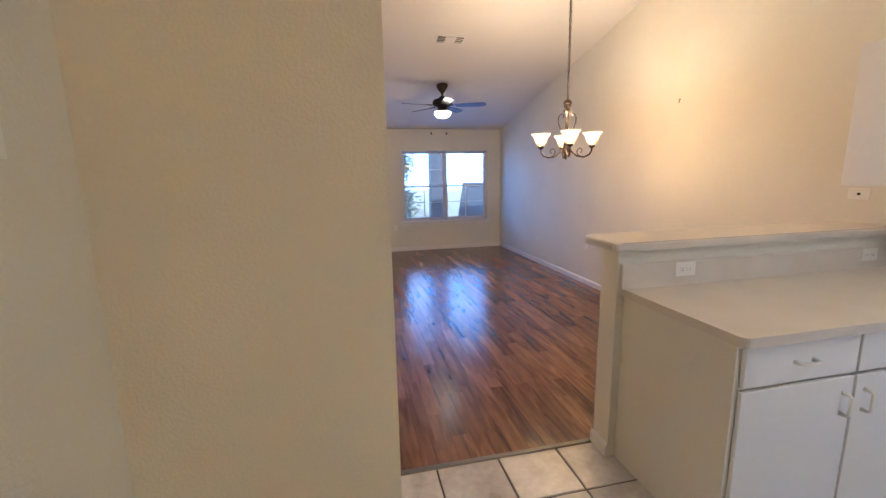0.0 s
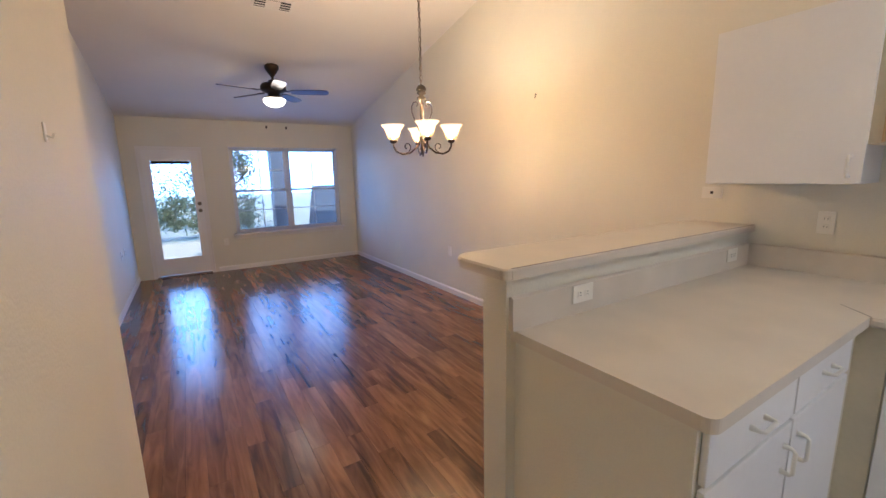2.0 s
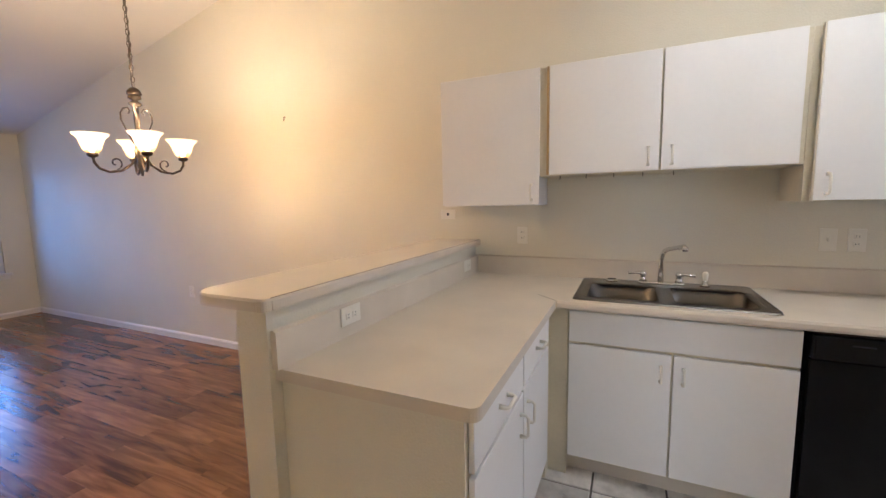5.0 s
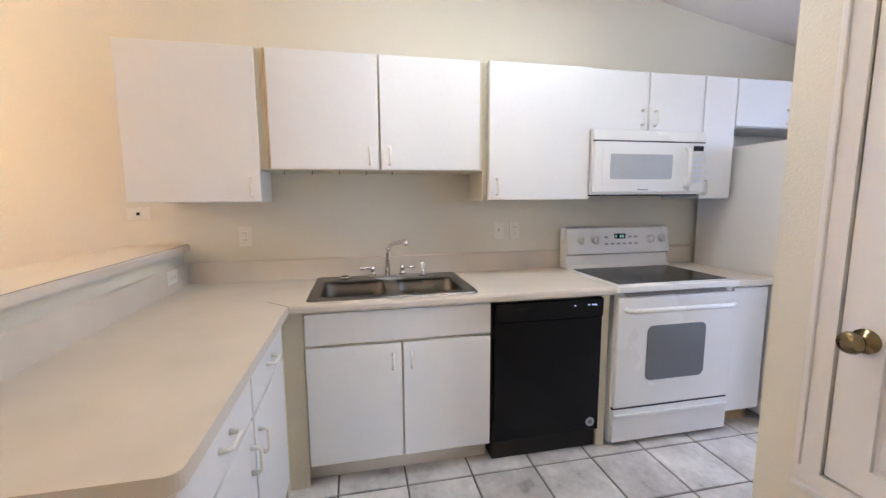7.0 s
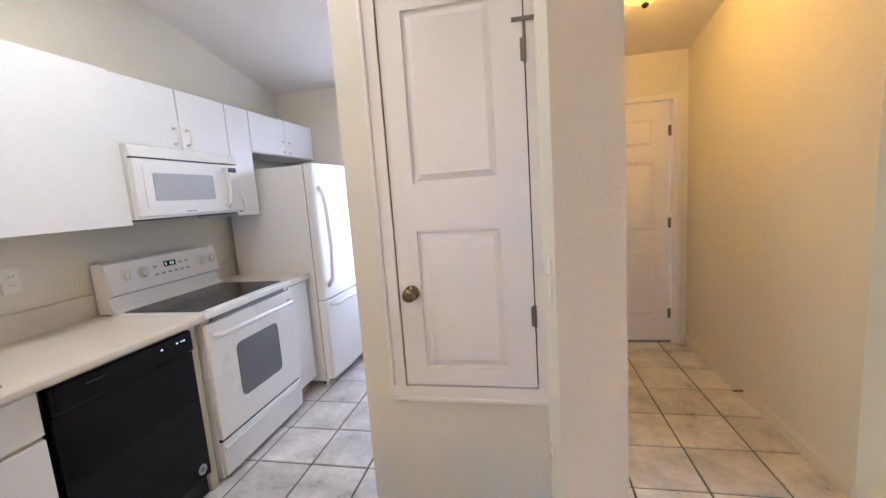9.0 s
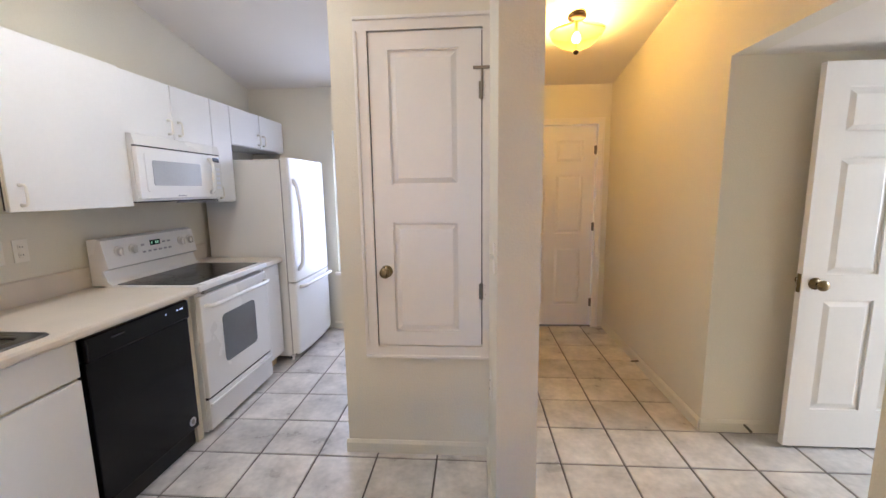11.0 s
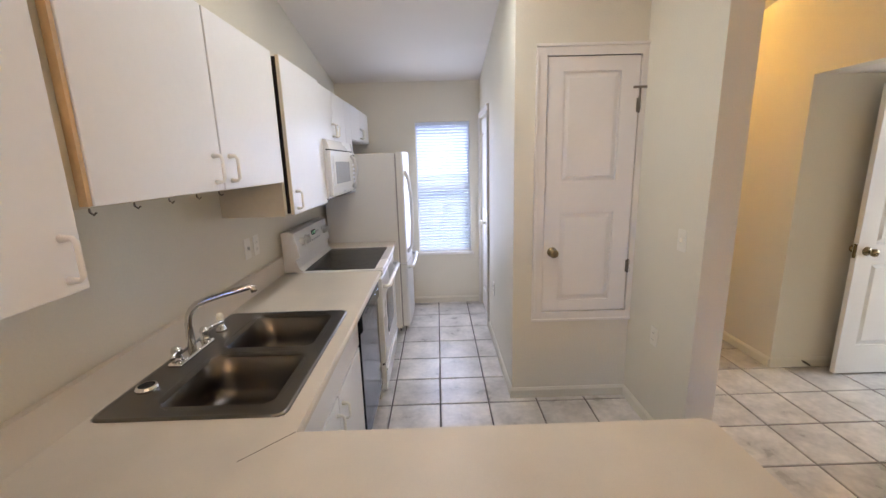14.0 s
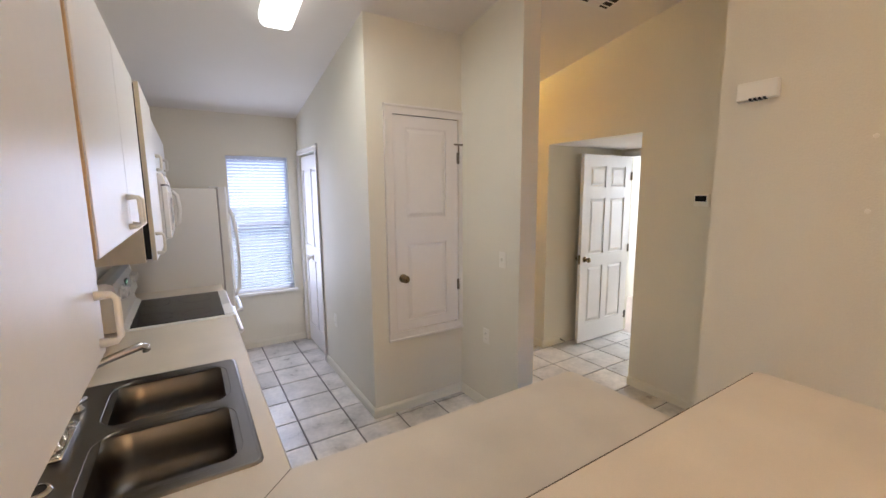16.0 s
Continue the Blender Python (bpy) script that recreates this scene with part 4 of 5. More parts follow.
for a in range(3):
    for b in range(5):
        if a == 1 and b in (1, 3):
            continue
        for z in (CZ + 0.0005, ZR):
            bm.faces.new((grid[a, b, z], grid[a + 1, b, z], grid[a + 1, b + 1, z], grid[a, b + 1, z]))
part("deck", bm, STEEL, sk)
ring_o = rounded(RX0 - 0.006, QY0 - 0.006, RX1 + 0.006, QY1 + 0.006, 0.03, CZ + 0.0005)
ring_t = rounded(RX0 - 0.002, QY0 - 0.002, RX1 + 0.002, QY1 + 0.002, 0.028, ZR + 0.003)
ring_i = rounded(RX0 + 0.008, QY0 + 0.008, RX1 - 0.008, QY1 - 0.008, 0.025, ZR + 0.0005)
bm = loft(bmesh.new(), [ring_o, ring_t, ring_i], False, False)
part("rim", bm, STEEL, sk, smooth=True)
for a, b, c, e in bowls:
    # lip, wall, rounded foot
    rings = [rounded(a - 0.008, b - 0.008, c + 0.008, e + 0.008, 0.093, ZR + 0.002, 7), rounded(a, b, c, e, 0.088, ZR - 0.004, 7), rounded(a + 0.006, b + 0.006, c - 0.006, e - 0.006, 0.085, ZR - 0.10, 7),
             rounded(a + 0.012, b + 0.012, c - 0.012, e - 0.012, 0.08, ZR - 0.14, 7), rounded(a + 0.03, b + 0.03, c - 0.03, e - 0.03, 0.07, ZR - 0.165, 7), rounded(a + 0.06, b + 0.06, c - 0.06, e - 0.06, 0.055, ZR - 0.172, 7)]
    bw = part("bowl", loft(bmesh.new(), rings, False, True), STEEL, sk, smooth=True)
    part("drain", lathe([(0.045, 0), (0.045, 0.003), (0.03, 0.003), (0.026, -0.002), (0.004, -0.002)], ((a + c) / 2, (b + e) / 2, ZR - 0.172), 18), CHROME, bw)
    # corner webs between the round bowl and the deck's square cut
    bm = bmesh.new()
    rr = rounded(a - 0.004, b - 0.004, c + 0.004, e + 0.004, 0.090, ZR + 0.001, 7)
    rr2 = rounded(a - 0.02, b - 0.02, c + 0.02, e + 0.02, 0.004, ZR + 0.001, 7)
    loft(bm, [rr, rr2], False, False)
    part("flange", bm, STEEL, sk)

fc = thing("kitchen_faucet", "chrome two-handle kitchen faucet with a swivel spout", "faucet", (3.01, 1.645, ZR))
part("base_plate", one(2.985, 1.53, ZR, 3.035, 1.76, ZR + 0.014, 0.006), CHROME, fc)
pts = [(3.01, 1.645, ZR + 0.01), (3.01, 1.645, ZR + 0.12), (3.006, 1.643, ZR + 0.15), (2.995, 1.638, ZR + 0.175), (2.975, 1.63, ZR + 0.195), (2.945, 1.618, ZR + 0.207), (2.89, 1.596, ZR + 0.22), (2.80, 1.56, ZR + 0.238), (2.79, 1.556, ZR + 0.232), (2.786, 1.5545, ZR + 0.216)]
part("spout", tube(pts, [0.016, 0.013, 0.013, 0.0125, 0.0125, 0.0125, 0.012, 0.0135, 0.014, 0.013], 12), CHROME, fc, "chrome spout", True)
for y in (1.555, 1.735):
    hd = part("valve", lathe([(0.022, 0), (0.018, 0.015), (0.014, 0.03), (0.019, 0.042), (0.015, 0.055), (0.006, 0.06)], (3.01, y, ZR + 0.012), 14), CHROME, fc, smooth=True)
    s = -1 if y < 1.6 else 1
    part("lever", tube([(3.01, y, ZR + 0.055), (2.995, y + s * 0.03, ZR + 0.062), (2.975, y + s * 0.075, ZR + 0.062)], [0.009, 0.007, 0.009], 8), CHROME, hd, "chrome lever", True)
ss = thing("side_sprayer", "chrome side sprayer with white head", "sprayer", (3.01, 1.43, ZR))
part("holder", lathe([(0.024, 0), (0.02, 0.012), (0.014, 0.02), (0.013, 0.03)], (3.01, 1.43, ZR), 14), CHROME, ss, smooth=True)
part("spray_head", lathe([(0.010, 0.03), (0.012, 0.045), (0.015, 0.068), (0.010, 0.08), (0.004, 0.083)], (3.01, 1.43, ZR), 14), PULL, ss, smooth=True)
hc = thing("sink_deck_hole", "dark open deck hole with a steel collar", "fitting", (3.01, 1.90, ZR))
part("collar", lathe([(0.032, 0), (0.034, 0.008), (0.030, 0.015), (0.0245, 0.016), (0.0235, 0.006)], (3.01, 1.90, ZR), 16), CHROME, hc)
# The open hole's shade is a dark disc set inside the collar.
part("hole_shade", lathe([(0.023, 0.006), (0.023, 0.013), (0.012, 0.0135), (0.005, 0.012)], (3.01, 1.90, ZR), 16), DARK, hc, "dark disc painted as the shaded hole in the collar")

# wall cabinets
UF = 2.775


def wall_cabinet(y0, y1, z0, z1, doors, label, pulls, side=PAINT, proud=0.0):
    c = thing("wall_cabinet", label, "cabinet", ((UF + KX) / 2, (y0 + y1) / 2, z0), group="kitchen wall cabinets")
    part("body", one(UF + 0.022, y0, z0, KX - 0.002, y1, z1), side, c)
    for (a, b), hy in zip(doors, pulls):
        dd = slab_x(c, UF - proud, a, b, z0 + 0.004, z1 + 0.002)
        if hy is not None:
            pull(dd, (UF - proud, hy, z0 + 0.075), (0, 0, 1), (-1, 0, 0))
    return c


wall_cabinet(2.30, 2.885, 1.39, 2.14, ((2.285, 2.89),), "white single-door wall cabinet, closed", (2.33,), CABW)
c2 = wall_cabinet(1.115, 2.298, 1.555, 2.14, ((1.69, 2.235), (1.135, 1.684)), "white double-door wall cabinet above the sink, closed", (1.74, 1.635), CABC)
part("door_edge", one(UF + 0.003, 2.2355, 1.56, UF + 0.03, 2.247, 2.14), RAWWOOD, c2, "bare wood door edge")
for k in range(5):
    y = 1.62 + 0.14 * k
    part("cup_hook", tube([(UF + 0.06, y, 1.556), (UF + 0.06, y, 1.542), (UF + 0.052, y, 1.535), (UF + 0.045, y, 1.541)], 0.0025, 6), HINGE, c2)
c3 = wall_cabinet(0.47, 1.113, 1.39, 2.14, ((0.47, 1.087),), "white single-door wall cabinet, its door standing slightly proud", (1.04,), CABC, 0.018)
part("door_edge", one(UF - 0.0165, 1.0855, 1.396, UF - 0.001, 1.0905, 2.14), CABC, c3, "cream door edge")
# Dark sheet stands in for the shade behind the proud door.
part("door_gap_shade", one(UF + 0.0005, 0.475, 1.40, UF + 0.0215, 1.08, 2.135), DARK, c3)
wall_cabinet(-0.315, 0.465, 1.80, 2.14, ((0.078, 0.465), (-0.315, 0.072)), "short white wall cabinet above the microwave, closed", (0.12, 0.03), CABW)
wall_cabinet(-0.555, -0.32, 1.39, 2.14, ((-0.555, -0.32),), "narrow white wall cabinet, closed", (-0.35,), CABW)
wall_cabinet(-1.46, -0.56, 1.845, 2.14, ((-1.005, -0.56), (-1.46, -1.011)), "short white wall cabinet above the refrigerator, closed", (-0.965, -1.05), CABW)

# microwave
MF = 2.715
mw = thing("microwave", "white over-the-range microwave oven", "microwave", (2.9, 0.075, 1.42))
part("body", one(MF + 0.03, RY0 + 0.005, 1.42, KX - 0.005, RY1, 1.796), APPL, mw)
part("underside", one(MF + 0.04, RY0 + 0.02, 1.412, KX - 0.03, RY1 - 0.02, 1.419), DARK, mw)
bm = prism(bmesh.new(), [(MF + 0.03, 1.735), (MF + 0.004, 1.735), (MF + 0.02, 1.796), (MF + 0.03, 1.796)], "y", RY0 + 0.005, RY1)
part("vent_hood", bm, APPL, mw)
# Shade under the vent hood, put in as a dark strip.
part("gap_shade_line", one(MF + 0.01, RY0 + 0.01, 1.727, MF + 0.03, RY1 - 0.005, 1.735), DARK, mw)
md = part("microwave_door", one(MF, RY0 + 0.12, 1.432, MF + 0.029, RY1 - 0.003, 1.727, 0.006, 3), APPL, mw)
bm = bmesh.new()
ring = rounded(RY0 + 0.21, 1.475, RY1 - 0.05, 1.695, 0.012, 0)
loft(bm, [[(MF - 0.004, u, v) for u, v, _ in ring], [(MF + 0.004, u, v) for u, v, _ in ring]])
part("window_bezel", bm, APPL, md)
bm = bmesh.new()
ring = rounded(RY0 + 0.25, 1.51, RY1 - 0.10, 1.655, 0.01, 0)
loft(bm, [[(MF - 0.007, u, v) for u, v, _ in ring], [(MF + 0.004, u, v) for u, v, _ in ring]])
part("window_glass", bm, MWGL, md, "grey mesh window")
part("handle", tube([(MF, RY0 + 0.15, 1.46), (MF - 0.03, RY0 + 0.15, 1.49), (MF - 0.04, RY0 + 0.155, 1.58), (MF - 0.03, RY0 + 0.15, 1.67), (MF, RY0 + 0.15, 1.70)], 0.013, 10), APPL, md, "curved white handle", True)
kp = part("control_panel", one(MF + 0.002, RY0 + 0.006, 1.432, MF + 0.029, RY0 + 0.117, 1.727, 0.004), APPL, mw)
part("display", one(MF - 0.001, RY0 + 0.03, 1.68, MF + 0.006, RY0 + 0.10, 1.71), BLACK, kp)
for r in range(5):
    for q in range(3):
        part("key", one(MF + 0.0005, RY0 + 0.03 + 0.025 * q, 1.49 + 0.033 * r, MF + 0.004, RY0 + 0.048 + 0.025 * q, 1.508 + 0.033 * r), SLAT, kp)
part("name_mark", one(MF - 0.0015, 0.10, 1.444, MF + 0.002, 0.17, 1.452), GREYTXT, md)


# ---- outlets, switches and small wall things ----
def plate(label, category, at, facing, kind, horizontal=False, mat=PULL, name="wall_outlet"):
    """A wall plate: outlet, switch or blank; facing is the wall's normal as degrees about z (0 faces -y)."""
    t = thing(name, label, category, at, group="wall plates", local=True)
    w, h = (0.115, 0.07) if horizontal else (0.07, 0.115)
    p = part("cover_plate", one(-w / 2, -0.006, -h / 2, w / 2, 0, h / 2, 0.0025), mat, t)
    if kind == "outlet":
        for s in (-1, 1):
            cx, cz = (s * 0.02, 0) if horizontal else (0, s * 0.02)
            part("socket", one(cx - 0.014, -0.009, cz - 0.013, cx + 0.014, -0.004, cz + 0.013, 0.003), mat, p)
            for q in (-1, 1):
                if horizontal:
                    part("slot", one(cx - 0.004, -0.0098, cz + q * 0.006 - 0.001, cx + 0.004, -0.0085, cz + q * 0.006 + 0.001), DARK, p)
                else:
                    part("slot", one(cx + q * 0.006 - 0.001, -0.0098, cz - 0.004, cx + q * 0.006 + 0.001, -0.0085, cz + 0.004), DARK, p)
    elif kind == "switch":
        part("toggle", one(-0.005, -0.02, -0.008, 0.005, -0.004, 0.012, 0.002), mat, p)
    elif kind == "jack":
        part("jack", one(-0.008, -0.009, -0.008, 0.008, -0.004, 0.008), DARK, p)
    t.rotation_euler = (0, 0, radians(facing))
    return t


EAST, WEST, NORTH, SOUTH = 270, 90, 0, 180   # walls whose faces look to -x, +x, -y, +y
plate("white outlet plate on the grey backsplash", "outlet", (1.655, HWY0 - 0.0245, 1.005), NORTH, "outlet", True)
plate("white outlet plate on the grey backsplash", "outlet", (2.88, HWY0 - 0.0245, 1.005), NORTH, "outlet", True)
plate("cream outlet on the living room wall", "outlet", (KX, 5.95, 0.54), EAST, "outlet")
plate("small cream phone plate under the wall cabinet", "outlet", (KX, 3.0, 1.33), EAST, "jack", True, name="phone_plate")
plate("cream outlet above the worktop", "outlet", (KX, 2.46, 1.19), EAST, "outlet")
plate("cream outlet above the worktop", "outlet", (KX, 0.79, 1.19), EAST, "outlet")
plate("cream switch plate above the worktop", "switch", (KX, 0.90, 1.19), EAST, "switch", name="wall_switch")
plate("cream light switch on the kitchen partition", "switch", (PX1, 1.07, 1.2), WEST, "switch", name="wall_switch")
plate("cream outlet on the kitchen partition", "outlet", (PX1, 0.89, 0.585), WEST, "outlet")
plate("cream outlet on the pantry side wall", "outlet", (PANX, -0.33, 0.52), WEST, "outlet")
plate("cream outlet on the living room side wall", "outlet", (LX, 8.2, 0.6), WEST, "outlet")
plate("cream cable plate on the living room side wall", "outlet", (LX, 7.9, 0.6), WEST, "jack", name="cable_plate")
plate("cream switch plate beside the patio door", "switch", (0.86, FAR, 0.48), NORTH, "outlet")
plate("cream light switch on the hall wall", "switch", (HX, 1.885, 1.58), WEST, "switch", name="wall_switch")
th = thing("thermostat", "white thermostat with dark screen on the hall wall", "thermostat", (HX, 1.78, 1.58))
tb = part("body", one(HX, 1.70, 1.56, HX + 0.024, 1.80, 1.645, 0.004), PULL, th)
part("screen", one(HX + 0.023, 1.71, 1.595, HX + 0.026, 1.785, 1.635), BLACK, tb)
ch = thing("door_chime", "white door chime box high on the wall", "door chime", (STX, 2.3, 2.12))
cb = part("body", one(STX, 2.19, 2.125, STX + 0.04, 2.365, 2.215, 0.006), PULL, ch)
for k in range(4):
    part("sound_slot", one(STX + 0.015, 2.25 + 0.02 * k, 2.122, STX + 0.047, 2.26 + 0.02 * k, 2.133), DARK, cb)
for k, (y, z) in enumerate(((2.715, 1.90), (2.72, 1.58))):
    nh = thing("nail_mark", "small filled nail mark in the wall", "wall mark", (STX, y, z), group="nail marks")
    part("plug", loft(bmesh.new(), [[(STX + d, y + r * math.cos(i * math.pi / 5), z + r * math.sin(i * math.pi / 5)) for i in range(10)] for r, d in ((0.011, -0.001), (0.010, 0.0012), (0.005, 0.0018))]), PULL, nh)
hk = thing("wall_hook", "small white adhesive hook on the wall end", "hook", (STX, 3.08, 1.58))
bm = one(STX, 3.072, 1.56, STX + 0.004, 3.09, 1.605, 0.0015)
part("hook_plate", bm, PULL, hk)
part("hook_arm", tube([(STX + 0.003, 3.081, 1.575), (STX + 0.014, 3.081, 1.57), (STX + 0.018, 3.081, 1.58)], 0.003, 6), PULL, hk)
nl = thing("wall_nail", "small nail in the dining wall", "nail", (KX, 4.5, 2.15))
part("nail_head", tube([(KX + 0.002, 4.5, 2.16), (KX - 0.012, 4.5, 2.163), (KX - 0.014, 4.5, 2.135), (KX - 0.02, 4.5, 2.13)], 0.0045, 6), HINGE, nl)
for x in (1.645, 1.96):
    cbk = thing("curtain_hook", "dark curtain rod bracket above the window", "bracket", (x, FAR, 2.345), group="curtain brackets")
    bm = lathe([(0.014, -0.02), (0.014, 0.02)], (x, FAR - 0.006, 2.345), 10)
    part("mount", bm, BRONZE, cbk)
    part("arm", tube([(x, FAR, 2.345), (x, FAR - 0.05, 2.345), (x, FAR - 0.06, 2.36)], 0.006, 6), BRONZE, cbk)
ds = thing("door_stop", "dark spring door stop on the baseboard", "door stop", (-0.75, 0.28, 0.05))
part("spring", tube([(-0.75, 0.278, 0.05), (-0.75, 0.34, 0.045)], 0.007, 8), HINGE, ds)
ds = thing("door_stop", "dark spring door stop on the baseboard", "door stop", (HX + 0.013, -0.62, 0.05))
part("spring", tube([(HX + 0.012, -0.62, 0.05), (HX + 0.07, -0.62, 0.045)], 0.007, 8), HINGE, ds)

# ---- lamps ----
CH = (2.0, 4.6)
cz = roof(CH[1])
cl = thing("chandelier", "bronze chandelier with lit amber glass shades, hanging on a chain", "chandelier", (CH[0], CH[1], 1.62))
part("canopy", lathe([(0.065, 0.02), (0.065, -0.01), (0.05, -0.03), (0.012, -0.04)], (CH[0], CH[1], cz), 20), BRONZE, cl)
part("cap", lathe([(0.008, 0.535), (0.022, 0.53), (0.036, 0.512), (0.040, 0.494), (0.030, 0.490)], (CH[0], CH[1], 1.62), 18), BRONZE, cl, "dark bronze cap", True)
bm = tube([(CH[0] + 0.006 * math.sin(k), CH[1], cz - 0.03 - (cz - 2.12) * k / 12) for k in range(13)], 0.004, 6)
part("cord", bm, NICKEL, cl)
nlink = int((cz - 2.16) / 0.034)
bm = bmesh.new()
for k in range(nlink):
    z = 2.135 + 0.034 * k
    ca, sa = math.cos(k * math.pi / 2), math.sin(k * math.pi / 2)
    ring = [(CH[0] + 0.011 * math.cos(t) * ca, CH[1] + 0.011 * math.cos(t) * sa, z + 0.02 * math.sin(t)) for t in [2 * math.pi * i / 8 for i in range(9)]]
    tube(ring, 0.0028, 5, bm)
part("chain", bm, NICKEL, cl)
part("column", lathe([(0.010, 0.50), (0.034, 0.485), (0.036, 0.47), (0.014, 0.455), (0.036, 0.44), (0.036, 0.43), (0.016, 0.42), (0.013, 0.30), (0.016, 0.20), (0.03, 0.17), (0.034, 0.14), (0.02, 0.10), (0.024, 0.06), (0.012, 0.03), (0.006, 0.0)], (CH[0], CH[1], 1.62), 16), NICKEL, cl, smooth=True)
ARMS = 4
for k in range(ARMS):
    a = radians(-111 + 360 * k / ARMS)
    ca, sa = math.cos(a), math.sin(a)

    def rad(r, z):
        return (CH[0] + r * ca, CH[1] + r * sa, 1.62 + z)
    arm = part("arm", tube([rad(0.02, 0.13), rad(0.05, 0.07), rad(0.10, 0.03), rad(0.16, 0.02), rad(0.205, 0.04), rad(0.225, 0.075), rad(0.228, 0.105)], 0.008, 8), BRONZE, cl, smooth=True)
    sc = [rad(0.10, 0.032)] + [rad(0.125 - 0.035 * (1 - q / 14) * math.sin(q * 0.62), 0.075 + 0.04 * (1 - q / 14) * -math.cos(q * 0.62)) for q in range(11)]
    part("scroll", tube(sc, 0.005, 6), BRONZE, arm)
    up = [rad(0.040, 0.375), rad(0.030, 0.392), rad(0.040, 0.41), rad(0.062, 0.405), rad(0.078, 0.375), rad(0.078, 0.335), rad(0.055, 0.27), rad(0.024, 0.19)]
    part("strap", tube(up, 0.005, 6), NICKEL, arm)
    c3d = rad(0.228, 0.10)
    part("cup", lathe([(0.010, 0), (0.026, 0.008), (0.03, 0.022), (0.024, 0.03)], c3d, 14), BRONZE, arm, smooth=True)
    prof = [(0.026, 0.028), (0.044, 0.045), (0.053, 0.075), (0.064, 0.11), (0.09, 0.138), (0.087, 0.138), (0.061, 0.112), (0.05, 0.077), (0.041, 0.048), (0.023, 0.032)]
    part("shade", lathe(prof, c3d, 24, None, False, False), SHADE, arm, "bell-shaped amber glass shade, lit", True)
    part("bulb", lathe([(0.008, 0.03), (0.016, 0.05), (0.02, 0.07), (0.014, 0.088), (0.004, 0.094)], c3d, 12), BULB, arm, smooth=True)
    point_lamp("chandelier_light", (c3d[0], c3d[1], c3d[2] + 0.095), W_CHAN, (1.0, 0.72, 0.45), 0.025)

# ceiling fan
FX, FY = 1.435, 7.27
fz = roof(FY)
fan = thing("ceiling_fan", "dark bronze ceiling fan with five blades and a lit bowl", "ceiling fan", (FX, FY, 2.34))
part("canopy", lathe([(0.075, 0.03), (0.085, -0.01), (0.08, -0.035), (0.055, -0.075), (0.028, -0.11), (0.022, -0.125)], (FX, FY, fz), 20), BRONZE, fan, smooth=True)
part("downrod", tube([(FX, FY, fz - 0.06), (FX, FY, 2.64)], 0.014, 10), BRONZE, fan)
part("motor", lathe([(0.03, 0.20), (0.05, 0.19), (0.06, 0.165), (0.13, 0.15), (0.15, 0.12), (0.15, 0.08), (0.12, 0.055), (0.07, 0.04), (0.075, 0.0)], (FX, FY, 2.47), 24), BRONZE, fan, smooth=True)
for k in range(5):
    a = radians(-21 + 72 * k)
    M = Matrix.Translation((FX, FY, 2.53)) @ Matrix.Rotation(a, 4, "Z") @ Matrix.Rotation(radians(-11), 4, "X")
    bm = bmesh.new()
    ring = [(0.20, -0.05), (0.30, -0.065), (0.58, -0.072), (0.64, -0.055), (0.655, 0.0), (0.64, 0.055), (0.58, 0.072), (0.30, 0.065), (0.20, 0.05)]
    loft(bm, [[(u, v, -0.004) for u, v in ring], [(u, v, 0.004) for u, v in ring]])
    bmesh.ops.transform(bm, matrix=M, verts=bm.verts)
    bl = part("blade", bm, BLADE, fan)
    bm = bmesh.new()
    box(bm, 0.10, -0.018, 0.004, 0.27, 0.018, 0.012, 0.003)
    bmesh.ops.transform(bm, matrix=M, verts=bm.verts)
    part("blade_iron", bm, BRONZE, bl)
part("fitter", lathe([(0.07, 0.03), (0.12, 0.015), (0.125, 0.0)], (FX, FY, 2.445), 24), BRONZE, fan, smooth=True)
part("light_bowl", lathe([(0.125, 0.095), (0.13, 0.08), (0.12, 0.05), (0.095, 0.022), (0.05, 0.005), (0.008, 0.0)], (FX, FY, 2.352), 24), FANGLOW, fan, "frosted glass bowl, lit", True)
point_lamp("fan_light", (FX, FY, 2.30), W_FAN, (1.0, 0.86, 0.70), 0.1)

# hall light
HL = (0.12, -0.49)
hz = roof(HL[1])
hl = thing("hall_ceiling_light", "semi-flush hall light with a lit amber bowl", "ceiling light", (HL[0], HL[1], hz - 0.35))
part("canopy", lathe([(0.065, 0.02), (0.065, -0.02), (0.045, -0.035), (0.012, -0.04)], (HL[0], HL[1], hz), 18), BRONZE, hl, smooth=True)
part("stem", tube([(HL[0], HL[1], hz - 0.03), (HL[0], HL[1], 2.425)], 0.008, 8), BRONZE, hl)
part("bowl", lathe([(0.195, 0.125), (0.19, 0.12), (0.165, 0.075), (0.11, 0.03), (0.05, 0.006), (0.012, 0.0), (0.012, 0.006), (0.05, 0.012), (0.107, 0.037), (0.16, 0.082), (0.186, 0.125)], (HL[0], HL[1], 2.43), 28, None, False, False), HALLGLOW, hl, "amber glass bowl, lit", True)
part("finial", lathe([(0.006, -0.03), (0.02, -0.02), (0.022, -0.008), (0.01, 0.004)], (HL[0], HL[1], 2.43), 12), BRONZE, hl, smooth=True)
for k in range(3):
    a = radians(30 + 120 * k)
    part("strut", tube([(HL[0] + 0.03 * math.cos(a), HL[1] + 0.03 * math.sin(a), hz - 0.03), (HL[0] + 0.05 * math.cos(a), HL[1] + 0.05 * math.sin(a), hz - 0.06), (HL[0] + 0.19 * math.cos(a), HL[1] + 0.19 * math.sin(a), 2.548)], 0.005, 6), BRONZE, hl)
